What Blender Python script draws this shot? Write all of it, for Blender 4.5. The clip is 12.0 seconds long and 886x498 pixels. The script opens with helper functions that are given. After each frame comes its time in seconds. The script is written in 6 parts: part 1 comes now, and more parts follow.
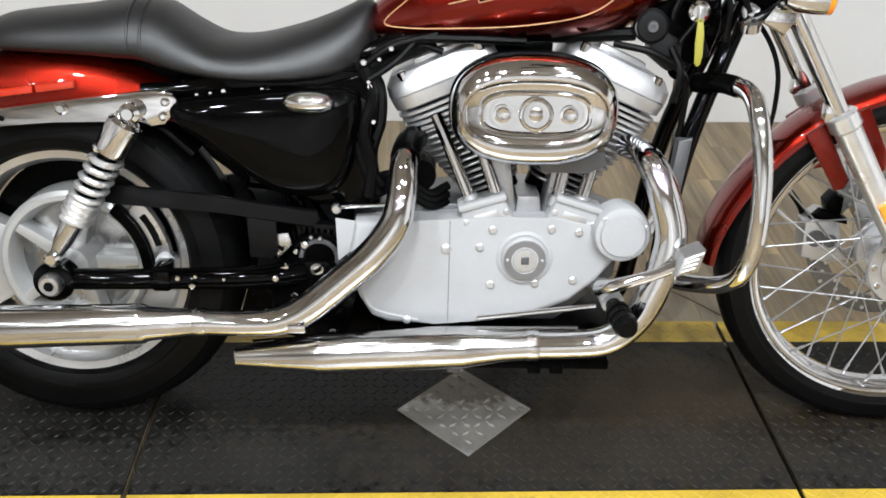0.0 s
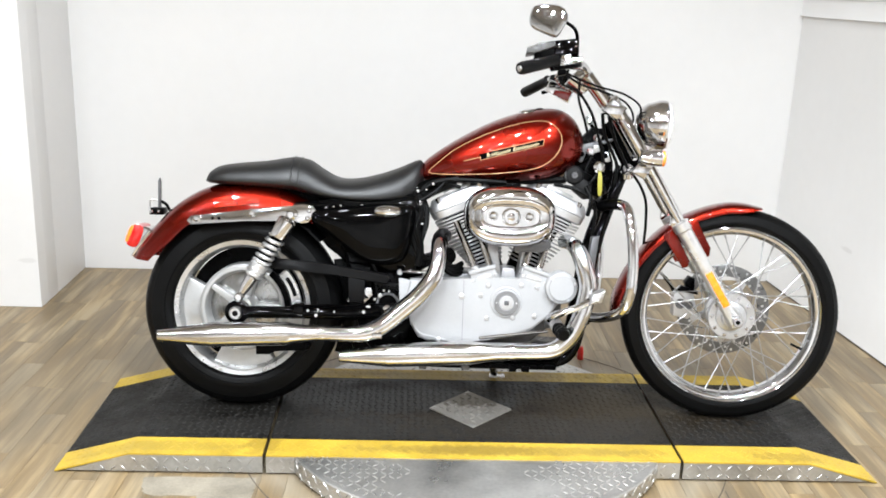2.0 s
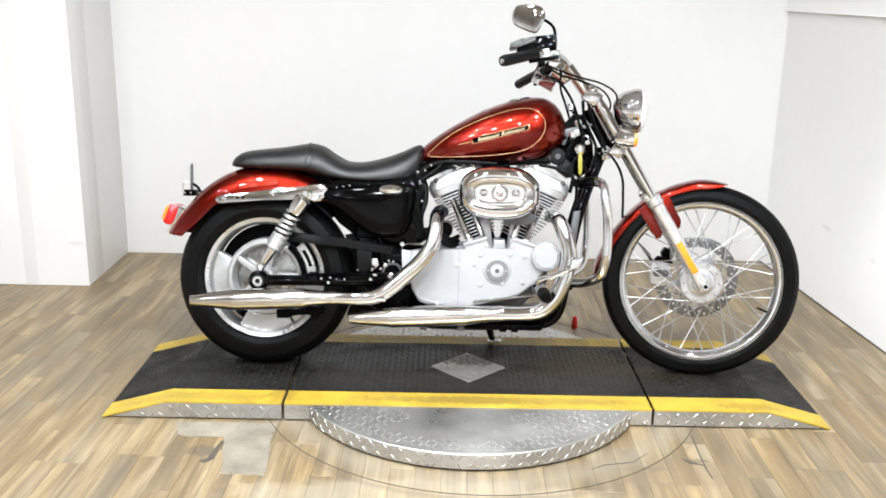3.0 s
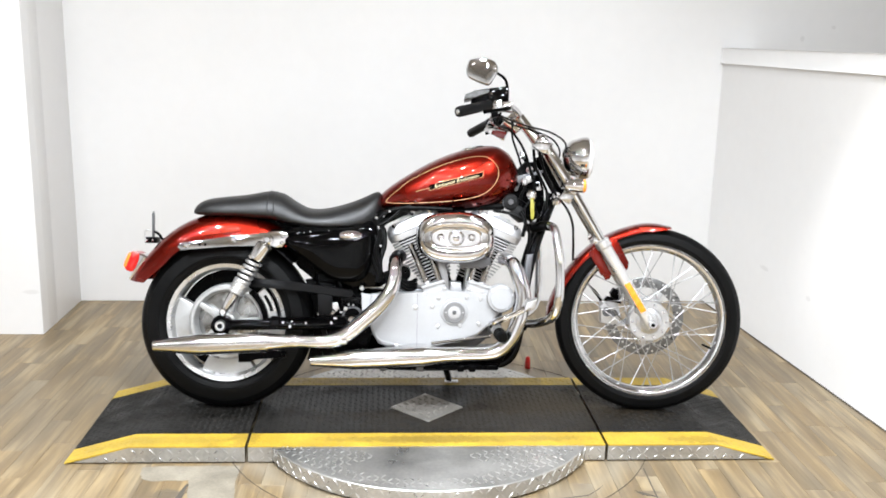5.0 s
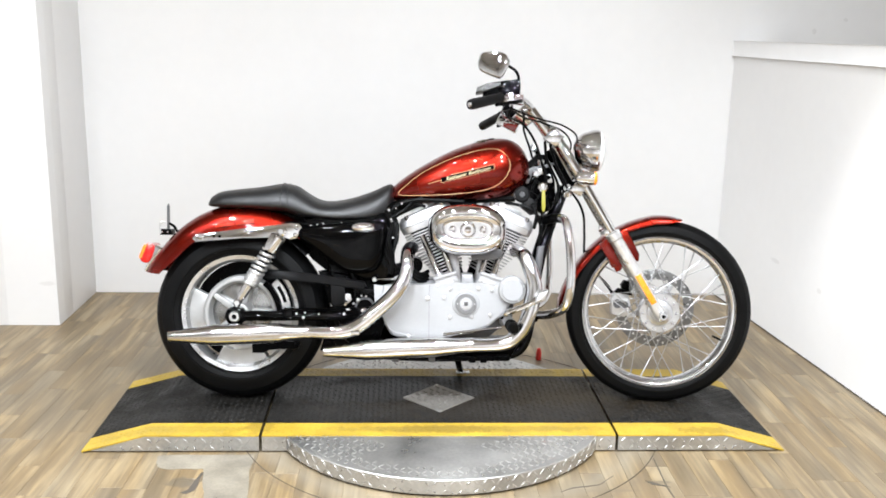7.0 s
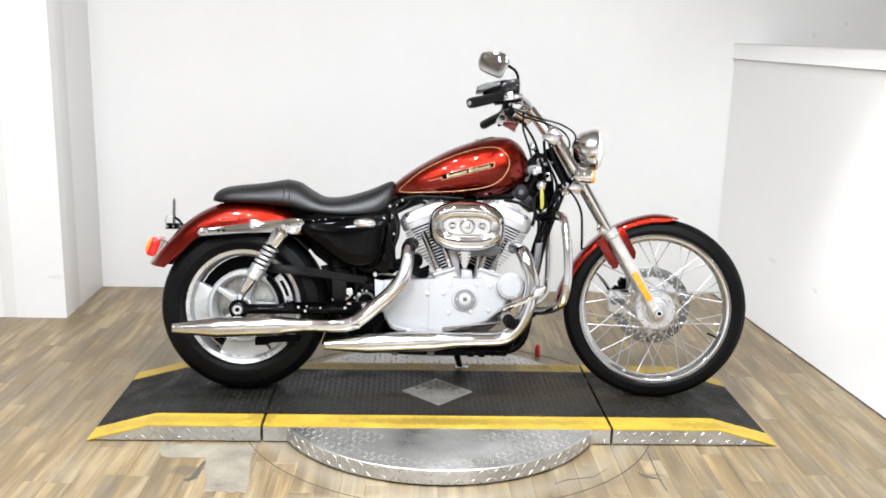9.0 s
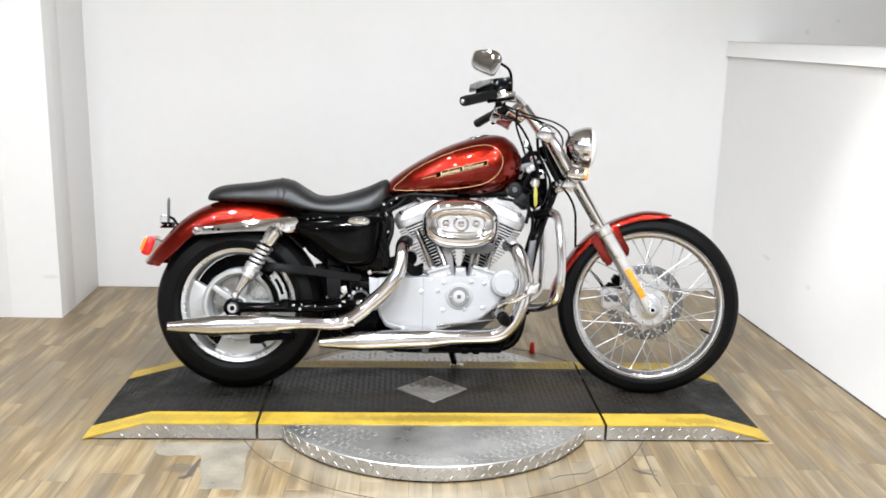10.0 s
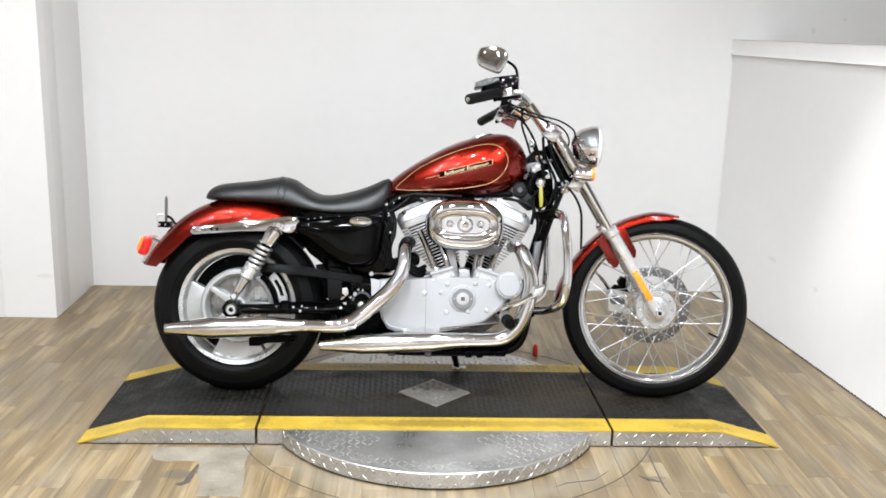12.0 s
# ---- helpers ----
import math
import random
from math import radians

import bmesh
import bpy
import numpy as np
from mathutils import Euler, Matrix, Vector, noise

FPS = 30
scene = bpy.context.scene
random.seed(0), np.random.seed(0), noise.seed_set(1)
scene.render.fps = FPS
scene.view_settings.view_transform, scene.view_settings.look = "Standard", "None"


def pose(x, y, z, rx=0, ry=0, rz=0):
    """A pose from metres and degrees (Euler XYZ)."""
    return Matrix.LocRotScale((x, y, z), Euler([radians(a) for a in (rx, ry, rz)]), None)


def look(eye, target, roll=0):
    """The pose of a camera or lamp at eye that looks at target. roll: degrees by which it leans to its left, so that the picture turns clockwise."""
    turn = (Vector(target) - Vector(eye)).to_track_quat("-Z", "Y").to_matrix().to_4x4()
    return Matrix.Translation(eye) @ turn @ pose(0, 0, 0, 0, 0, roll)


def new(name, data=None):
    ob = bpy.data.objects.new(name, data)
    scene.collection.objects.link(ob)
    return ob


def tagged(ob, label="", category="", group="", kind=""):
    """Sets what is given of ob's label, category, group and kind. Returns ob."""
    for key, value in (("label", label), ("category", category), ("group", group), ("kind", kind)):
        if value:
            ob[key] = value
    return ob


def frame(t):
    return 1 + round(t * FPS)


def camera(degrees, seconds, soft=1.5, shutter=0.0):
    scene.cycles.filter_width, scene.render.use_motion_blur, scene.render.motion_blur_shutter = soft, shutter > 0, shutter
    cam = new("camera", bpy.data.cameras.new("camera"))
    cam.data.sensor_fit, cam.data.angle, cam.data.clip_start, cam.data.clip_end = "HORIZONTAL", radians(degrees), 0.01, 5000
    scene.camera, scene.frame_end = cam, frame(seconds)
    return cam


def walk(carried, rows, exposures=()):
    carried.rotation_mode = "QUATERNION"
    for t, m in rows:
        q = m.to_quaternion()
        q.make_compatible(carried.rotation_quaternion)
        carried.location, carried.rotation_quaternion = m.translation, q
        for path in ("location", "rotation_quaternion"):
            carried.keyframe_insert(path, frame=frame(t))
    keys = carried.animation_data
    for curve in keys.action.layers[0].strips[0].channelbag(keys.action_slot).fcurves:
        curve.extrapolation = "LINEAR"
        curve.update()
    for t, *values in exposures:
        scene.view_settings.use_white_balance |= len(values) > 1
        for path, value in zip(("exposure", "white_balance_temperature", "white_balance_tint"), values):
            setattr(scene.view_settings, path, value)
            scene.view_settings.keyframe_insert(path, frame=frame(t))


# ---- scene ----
cam = camera(50.5, 12.0, soft=1.75)
PATH = [
    (0, (-0.16, -1.454, 1.285), (-0.069, 0.274, 0.281), 1.7),
    (0.5, (-0.218, -1.82, 1.336), (-0.126, -0.024, 0.462), 0.5),
    (1, (-0.148, -2.171, 1.374), (-0.13, -0.32, 0.616), 1.4),
    (1.5, (-0.162, -2.491, 1.358), (-0.104, -0.583, 0.761), 2.8),
    (2, (-0.27, -2.765, 1.377), (-0.18, -0.841, 0.836), 2.2),
    (2.5, (-0.226, -2.981, 1.392), (-0.147, -1.047, 0.886), 2.2),
    (3, (-0.141, -3.143, 1.385), (-0.134, -1.217, 0.847), 1.1),
    (3.5, (-0.198, -3.249, 1.399), (-0.067, -1.306, 0.944), 1.9),
    (3.7, (-0.236, -3.283, 1.393), (-0.075, -1.342, 0.937), 1.6),
    (5.5, (-0.186, -3.244, 1.407), (-0.07, -1.296, 0.969), 1.3),
    (6, (-0.187, -3.263, 1.404), (-0.073, -1.318, 0.952), 1.4),
    (6.5, (-0.197, -3.277, 1.404), (-0.089, -1.331, 0.954), 1.4),
    (7, (-0.2, -3.279, 1.404), (-0.097, -1.334, 0.949), 1.2),
    (9, (-0.178, -3.345, 1.399), (-0.089, -1.399, 0.947), 1.6),
    (9.5, (-0.178, -3.357, 1.397), (-0.085, -1.41, 0.949), 1.5),
    (10, (-0.167, -3.359, 1.394), (-0.072, -1.413, 0.942), 1.4),
    (10.5, (-0.172, -3.345, 1.394), (-0.073, -1.397, 0.95), 1.1),
    (11, (-0.179, -3.326, 1.391), (-0.086, -1.377, 0.952), 1.3),
    (11.5, (-0.191, -3.304, 1.39), (-0.089, -1.358, 0.939), 2.1),
    (12, (-0.195, -3.286, 1.392), (-0.089, -1.342, 0.934), 1.7),
]
EXPOSURES = [(0.0, -0.22, 6500, 10), (0.5, -0.10, 6500, 10), (1.0, 0.0, 6500, 10), (2.0, 0.12, 6480, 10), (3.5, 0.16, 6470, 10), (5.5, 0.16, 6450, 11), (7.0, 0.15, 6450, 11), (9.0, 0.1, 6450, 11), (10.5, -0.03, 6450, 11), (12.0, -0.05, 6450, 11)]
walk(cam, [(t, look(eye, target, roll)) for t, eye, target, roll in PATH], EXPOSURES)

# ---- light ----
world = bpy.data.worlds.new("showroom_world")
world.use_nodes = True
world.node_tree.nodes["Background"].inputs[0].default_value = (0.75, 0.78, 0.8, 1)
world.node_tree.nodes["Background"].inputs[1].default_value = 0.05
scene.world = world
CEILING = 3.3
LAMP_SPOTS = [(-1.7, -4.5), (-0.3, -4.6), (1.0, -4.5), (-2.2, -3.0), (-0.9, -3.1), (0.3, -3.0), (1.25, -3.1), (-1.6, -1.7), (-0.3, -1.6), (0.85, -1.7), (-1.0, -0.6), (0.7, -0.6), (-3.2, -2.6), (-3.0, -4.0)]
LAMP_WATTS = 52.0


def lamp(name, place, watts, size, color=(0.89, 0.947, 1.0)):
    data = bpy.data.lights.new(name, "AREA")
    data.shape, data.size, data.energy, data.color, data.spread = "DISK", size, watts, color, radians(166)
    ob = new(name, data)
    ob.location = place
    return ob


for px, py in LAMP_SPOTS:
    lamp("ceiling_lamp_light", (px, py, CEILING - 0.05), LAMP_WATTS * (0.22 if py > -0.9 and px > -2 else 0.25 if px < -2.9 else 1.0), 0.14)

wash = bpy.data.lights.new("wall_spot_light", "SPOT")
wash.energy, wash.spot_size, wash.spot_blend, wash.shadow_soft_size = 300.0, radians(15), 1.0, 0.05
new("wall_spot_light", wash).matrix_world = look((0.75, -1.35, 3.12), (1.69, 0.10, 0.96))


# ---- materials ----
def material(name):
    m = bpy.data.materials.new(name)
    m.use_nodes = True
    return m, m.node_tree, m.node_tree.nodes["Principled BSDF"]


def surface(name, base, rough=0.5, metal=0.0, var=0.12, scale=8.0, bump=0.0, bump_scale=250.0,
            coat=0.0, rough_var=0.08, emission=0.0, transmission=0.0, island=0.0, stretch=(1, 1, 1), specular=0.5):
    """A surface whose colour, gloss and relief vary at two scales."""
    m, tree, bsdf = material(name)
    add, link = tree.nodes.new, tree.links.new
    coord = add("ShaderNodeTexCoord")
    mapping = add("ShaderNodeMapping")
    mapping.inputs["Scale"].default_value = stretch
    link(coord.outputs["Object"], mapping.inputs["Vector"])
    broad, fine = add("ShaderNodeTexNoise"), add("ShaderNodeTexNoise")
    for node, s, detail in ((broad, scale, 4), (fine, scale * 14, 3)):
        node.inputs["Scale"].default_value, node.inputs["Detail"].default_value = s, detail
        link(mapping.outputs["Vector"], node.inputs["Vector"])
    blend = add("ShaderNodeMath")
    blend.operation = "MULTIPLY_ADD"
    blend.inputs[1].default_value = 0.35
    link(fine.outputs["Fac"], blend.inputs[0])
    link(broad.outputs["Fac"], blend.inputs[2])
    last = blend.outputs[0]
    if island:
        geo, more = add("ShaderNodeObjectInfo"), add("ShaderNodeMath")
        more.operation = "MULTIPLY_ADD"
        more.inputs[1].default_value = island
        link(geo.outputs["Random"], more.inputs[0])
        link(last, more.inputs[2])
        last = more.outputs[0]
    ramp = add("ShaderNodeMapRange")
    ramp.inputs["From Min"].default_value, ramp.inputs["From Max"].default_value = 0.4, 0.95 + island
    ramp.inputs["To Min"].default_value, ramp.inputs["To Max"].default_value = 1 - var, 1 + var
    link(last, ramp.inputs["Value"])
    tint = add("ShaderNodeVectorMath")
    tint.operation = "SCALE"
    tint.inputs[0].default_value = base
    link(ramp.outputs[0], tint.inputs["Scale"])
    link(tint.outputs[0], bsdf.inputs["Base Color"])
    gloss = add("ShaderNodeMapRange")
    gloss.inputs["From Min"].default_value, gloss.inputs["From Max"].default_value = 0.3, 0.7
    gloss.inputs["To Min"].default_value = max(0.02, rough - rough_var)
    gloss.inputs["To Max"].default_value = min(1.0, rough + rough_var)
    link(broad.outputs["Fac"], gloss.inputs["Value"])
    link(gloss.outputs[0], bsdf.inputs["Roughness"])
    bsdf.inputs["Metallic"].default_value = metal
    bsdf.inputs["Coat Weight"].default_value = coat
    bsdf.inputs["Coat Roughness"].default_value = 0.025
    bsdf.inputs["Transmission Weight"].default_value = transmission
    bsdf.inputs["Specular IOR Level"].default_value = specular
    if emission:
        bsdf.inputs["Emission Color"].default_value = (*base, 1)
        bsdf.inputs["Emission Strength"].default_value = emission
    if bump:
        relief, node = add("ShaderNodeBump"), add("ShaderNodeTexNoise")
        node.inputs["Scale"].default_value, node.inputs["Detail"].default_value = bump_scale, 3
        link(mapping.outputs["Vector"], node.inputs["Vector"])
        relief.inputs["Strength"].default_value, relief.inputs["Distance"].default_value = bump, 0.002
        link(node.outputs["Fac"], relief.inputs["Height"])
        link(relief.outputs[0], bsdf.inputs["Normal"])
    return m


WALL = surface("wall_paint", (0.80, 0.79, 0.78), 0.42, var=0.03, scale=1.2, bump=0.12, bump_scale=90, rough_var=0.06)
# light and dark blotches put in the colour to break up chrome reflections
FARWALL = surface("unseen_mottled_wall", (0.70, 0.69, 0.68), 0.6, var=0.5, scale=0.7)
CEIL = surface("ceiling_board", (0.42, 0.40, 0.375), 0.8, var=0.2, scale=1.0)
CHROME = surface("chrome", (0.69, 0.69, 0.70), 0.045, 1.0, var=0.03, rough_var=0.02)
POLISHED = surface("polished_fork_alloy", (0.74, 0.74, 0.74), 0.30, 0.85, var=0.06, scale=20)
ALLOY = surface("brushed_alloy", (0.66, 0.66, 0.66), 0.30, 1.0, var=0.10, scale=20)
SILVER = surface("silver_powder_coat", (0.37, 0.37, 0.375), 0.52, 0.0, var=0.06, scale=10, bump=0.06, bump_scale=900, specular=0.4)
RIM = surface("polished_rim_chrome", (0.72, 0.72, 0.73), 0.07, 1.0, var=0.05, rough_var=0.03)
SPOKE = surface("bright_spoke_steel", (0.40, 0.40, 0.405), 0.28, 0.85, var=0.05)
ROTOR = surface("brake_rotor_steel", (0.17, 0.168, 0.165), 0.32, 0.7, var=0.2, scale=30)
# the red tank's reflection, put into a panel's own colour
DARKRED = surface("dark_red_reflection", (0.10, 0.006, 0.005), 0.12, var=0.1, coat=0.8)
WHEEL = surface("silver_wheel_paint", (0.44, 0.44, 0.435), 0.34, 0.55, var=0.10, scale=10)
RECESS = surface("polished_wheel_recess", (0.40, 0.40, 0.395), 0.24, 1.0, var=0.25, scale=25)
WHEELLIP = surface("machined_wheel_lip", (0.60, 0.60, 0.60), 0.30, 0.9, var=0.12, scale=14)
MUFFLER = surface("brushed_muffler_chrome", (0.62, 0.61, 0.60), 0.12, 1.0, var=0.04, rough_var=0.04)
RINGGREY = surface("grey_anodised_ring", (0.22, 0.22, 0.225), 0.35, 0.6, var=0.1)
HEADS = surface("polished_head_alloy", (0.60, 0.60, 0.61), 0.40, 0.85, var=0.16, scale=14, bump=0.10, bump_scale=500)
FINS = surface("machined_fin_edges", (0.42, 0.42, 0.43), 0.35, 0.7, var=0.2, scale=30)
BLACK = surface("gloss_black_paint", (0.0009, 0.0009, 0.001), 0.045, var=0.2, coat=0.05, rough_var=0.02, specular=0.09)
SATIN = surface("satin_black_metal", (0.0009, 0.0009, 0.0010), 0.30, var=0.25, scale=25, specular=0.035)
GREY = surface("dark_grey_casting", (0.11, 0.11, 0.115), 0.4, 0.5, var=0.2, scale=30)
RUBBER = surface("tyre_rubber", (0.0026, 0.0026, 0.0027), 0.42, specular=0.11, var=0.3, scale=12, bump=0.2, bump_scale=400)
HOSE = surface("black_rubber_hose", (0.002, 0.002, 0.002), 0.40, var=0.2, specular=0.10)
GRIP = surface("worn_grip_rubber", (0.0035, 0.0035, 0.0037), 0.34, var=0.25, scale=20, specular=0.22)
VINYL = surface("black_seat_vinyl", (0.0034, 0.0034, 0.0038), 0.42, specular=0.62, var=0.25, scale=10, bump=0.30, bump_scale=420, rough_var=0.06)
RED = surface("pearl_red_paint", (0.180, 0.0058, 0.0010), 0.25, 0.92, var=0.10, scale=6, coat=0.6, bump=0.02, bump_scale=1500)
GOLD = surface("gold_pinstripe", (0.55, 0.30, 0.14), 0.4, 0.2, var=0.05)
CREAM = surface("cream_lettering", (0.58, 0.47, 0.28), 0.4, 0.2, var=0.05)
AMBER = surface("amber_reflector", (0.95, 0.27, 0.01), 0.25, var=0.06, scale=60, coat=0.6)
REDLENS = surface("red_lens", (0.42, 0.020, 0.004), 0.18, var=0.12, scale=60, coat=0.8)
GUARD = surface("dark_grey_plastic", (0.0032, 0.0032, 0.0036), 0.36, var=0.25, scale=20, specular=0.16)
MIRRORBACK = surface("smoked_chrome", (0.58, 0.58, 0.59), 0.07, 1.0, var=0.05)
# dark brown for the partition's painted shadow line and the round floor joint
SHADOWGAP = surface("shadow_line_and_joint", (0.10, 0.085, 0.07), 0.8, var=0.4, specular=0.1)
OLIVE = surface("grey_olive_cap", (0.030, 0.028, 0.024), 0.30, 0.1, var=0.12, scale=30)
HORNGREY = surface("dark_grey_horn_paint", (0.006, 0.006, 0.0065), 0.4, var=0.2, scale=20, specular=0.25)
ORANGELENS = surface("lit_orange_lens", (0.95, 0.16, 0.02), 0.15, var=0.3, scale=40, emission=0.8, coat=0.8)
LITLENS = surface("lit_red_lens", (0.42, 0.008, 0.006), 0.15, var=0.3, scale=40, emission=0.3, coat=0.5)
CLEAR = surface("clear_lens", (0.92, 0.92, 0.93), 0.12, var=0.03, scale=30, coat=1.0)
YELLOWTAG = surface("yellow_tag", (0.33, 0.30, 0.04), 0.5, var=0.08)
YELLOW = surface("yellow_safety_paint", (0.47, 0.315, 0.032), 0.5, var=0.25, scale=9, bump=0.15, bump_scale=200)
DECK = surface("worn_black_tread_plate", (0.0056, 0.0051, 0.0043), 0.48, 0.0, specular=0.16, var=0.95, scale=11.0, bump=0.55, bump_scale=160, rough_var=0.18)
DECKTREAD = surface("worn_tread_tops", (0.016, 0.0152, 0.014), 0.40, 0.1, var=0.8, scale=5.5, rough_var=0.2, specular=0.22)
STEEL = surface("diamond_plate_alloy", (0.46, 0.45, 0.43), 0.38, 0.8, var=0.30, scale=6, bump=0.1, bump_scale=240, rough_var=0.12)
TREAD = surface("diamond_tread_alloy", (0.52, 0.51, 0.49), 0.30, 0.85, var=0.2, scale=20)
GAP = surface("dark_gap", (0.003, 0.003, 0.003), 0.8, var=0.2, specular=0.05)
REDTAPE = surface("red_plastic", (0.5, 0.02, 0.015), 0.35, var=0.1)
LAMPGLOW = surface("lamp_diffuser", (1.0, 0.97, 0.93), 0.5, var=0.01, emission=14.0)
LAMPBODY = surface("lamp_housing_white", (0.7, 0.7, 0.7), 0.5, var=0.05)


def floor_material():
    m, tree, bsdf = material("grey_oak_plank")
    add, link = tree.nodes.new, tree.links.new
    info, coord = add("ShaderNodeObjectInfo"), add("ShaderNodeTexCoord")
    shift = add("ShaderNodeVectorMath")
    shift.operation = "MULTIPLY_ADD"
    shift.inputs[1].default_value = (1, 1, 1)
    wide = add("ShaderNodeCombineXYZ")
    loose, both, unit = add("ShaderNodeNewGeometry"), add("ShaderNodeMath"), add("ShaderNodeMath")
    both.operation, unit.operation = "ADD", "FRACT"
    link(info.outputs["Random"], both.inputs[0])
    link(loose.outputs["Random Per Island"], both.inputs[1])
    link(both.outputs[0], unit.inputs[0])
    scaled = add("ShaderNodeMath")
    scaled.operation = "MULTIPLY"
    scaled.inputs[1].default_value = 37.0
    link(unit.outputs[0], scaled.inputs[0])
    link(scaled.outputs[0], wide.inputs[0])
    link(scaled.outputs[0], wide.inputs[2])
    link(coord.outputs["Object"], shift.inputs[0])
    link(wide.outputs[0], shift.inputs[2])
    grain_map, patch_map = add("ShaderNodeMapping"), add("ShaderNodeMapping")
    grain_map.inputs["Scale"].default_value = (85, 2.6, 1)
    patch_map.inputs["Scale"].default_value = (19, 2.4, 1)
    grain, patch = add("ShaderNodeTexNoise"), add("ShaderNodeTexNoise")
    for mp, node, detail in ((grain_map, grain, 6), (patch_map, patch, 4)):
        link(shift.outputs[0], mp.inputs["Vector"])
        link(mp.outputs[0], node.inputs["Vector"])
        node.inputs["Scale"].default_value, node.inputs["Detail"].default_value = 1.0, detail
    total = add("ShaderNodeMath")
    total.operation = "MULTIPLY_ADD"
    total.inputs[1].default_value = 0.45
    link(grain.outputs["Fac"], total.inputs[0])
    link(patch.outputs["Fac"], total.inputs[2])
    tone = add("ShaderNodeMath")
    tone.operation = "MULTIPLY_ADD"
    tone.inputs[1].default_value = 0.08
    link(unit.outputs[0], tone.inputs[0])
    link(total.outputs[0], tone.inputs[2])
    ramp = add("ShaderNodeValToRGB")
    ramp.color_ramp.elements[0].position, ramp.color_ramp.elements[0].color = 0.45, (0.125, 0.096, 0.058, 1)
    ramp.color_ramp.elements[1].position, ramp.color_ramp.elements[1].color = 1.08, (0.37, 0.298, 0.185, 1)
    mid = ramp.color_ramp.elements.new(0.76)
    mid.color = (0.212, 0.165, 0.100, 1)
    link(tone.outputs[0], ramp.inputs[0])
    hue_map, hue, hue_mix = add("ShaderNodeMapping"), add("ShaderNodeTexNoise"), add("ShaderNodeMapRange")
    hue_map.inputs["Scale"].default_value = (9, 1.3, 1)
    link(shift.outputs[0], hue_map.inputs["Vector"])
    link(hue_map.outputs[0], hue.inputs["Vector"])
    hue.inputs["Scale"].default_value, hue.inputs["Detail"].default_value = 1.0, 3
    hue_mix.inputs["From Min"].default_value, hue_mix.inputs["From Max"].default_value = 0.35, 0.65
    link(hue.outputs["Fac"], hue_mix.inputs["Value"])
    warm = add("ShaderNodeMix")
    warm.data_type, warm.blend_type = "RGBA", "MULTIPLY"
    warm.inputs["Factor"].default_value = 1.0
    cast = add("ShaderNodeMix")
    cast.data_type = "RGBA"
    cast.inputs[6].default_value, cast.inputs[7].default_value = (0.86, 0.86, 0.89, 1), (1.06, 0.95, 0.78, 1)
    link(hue_mix.outputs[0], cast.inputs["Factor"])
    link(ramp.outputs[0], warm.inputs[6])
    link(cast.outputs[2], warm.inputs[7])
    link(warm.outputs[2], bsdf.inputs["Base Color"])
    bsdf.inputs["Roughness"].default_value = 0.42
    relief = add("ShaderNodeBump")
    relief.inputs["Strength"].default_value, relief.inputs["Distance"].default_value = 0.25, 0.001
    link(grain.outputs["Fac"], relief.inputs["Height"])
    link(relief.outputs[0], bsdf.inputs["Normal"])
    return m


def stain(m, centre, size, colour, strength, rough=None, ring=None, noise_scale=9.0, ragged=0.5, spread=0.05):
    """A mark with a shape of its own on a surface: a ragged spot, or a ring of that radius."""
    tree = m.node_tree
    bsdf = tree.nodes["Principled BSDF"]
    add, link = tree.nodes.new, tree.links.new
    geo, shift, scaled, length = add("ShaderNodeNewGeometry"), add("ShaderNodeVectorMath"), add("ShaderNodeVectorMath"), add("ShaderNodeVectorMath")
    shift.operation, scaled.operation, length.operation = "SUBTRACT", "DIVIDE", "LENGTH"
    shift.inputs[1].default_value = centre
    scaled.inputs[1].default_value = size
    link(geo.outputs["Position"], shift.inputs[0])
    link(shift.outputs[0], scaled.inputs[0])
    link(scaled.outputs[0], length.inputs[0])
    noise_node, wobble = add("ShaderNodeTexNoise"), add("ShaderNodeMath")
    noise_node.inputs["Scale"].default_value, noise_node.inputs["Detail"].default_value = noise_scale, 5
    link(geo.outputs["Position"], noise_node.inputs["Vector"])
    wobble.operation = "MULTIPLY_ADD"
    wobble.inputs[1].default_value = ragged * 2
    link(noise_node.outputs["Fac"], wobble.inputs[0])
    link(length.outputs["Value"], wobble.inputs[2])
    fall = add("ShaderNodeMapRange")
    source = wobble.outputs[0]
    if ring:
        off, size_of = add("ShaderNodeMath"), add("ShaderNodeMath")
        off.operation, size_of.operation = "SUBTRACT", "ABSOLUTE"
        off.inputs[1].default_value = ring + ragged
        link(source, off.inputs[0])
        link(off.outputs[0], size_of.inputs[0])
        source = size_of.outputs[0]
        fall.inputs["From Min"].default_value, fall.inputs["From Max"].default_value = 0.0, spread
    else:
        fall.inputs["From Min"].default_value, fall.inputs["From Max"].default_value = 0.75 + ragged, 1.1 + ragged
    fall.inputs["To Min"].default_value, fall.inputs["To Max"].default_value = strength, 0.0
    link(source, fall.inputs["Value"])
    mix = add("ShaderNodeMix")
    mix.data_type = "RGBA"
    old = bsdf.inputs["Base Color"].links[0].from_socket
    link(fall.outputs[0], mix.inputs["Factor"])
    link(old, mix.inputs[6])
    mix.inputs[7].default_value = (*colour, 1)
    link(mix.outputs[2], bsdf.inputs["Base Color"])
    if rough is not None and bsdf.inputs["Roughness"].links:
        blend = add("ShaderNodeMix")
        link(fall.outputs[0], blend.inputs[0])
        link(bsdf.inputs["Roughness"].links[0].from_socket, blend.inputs[2])
        blend.inputs[3].default_value = rough
        link(blend.outputs[0], bsdf.inputs["Roughness"])


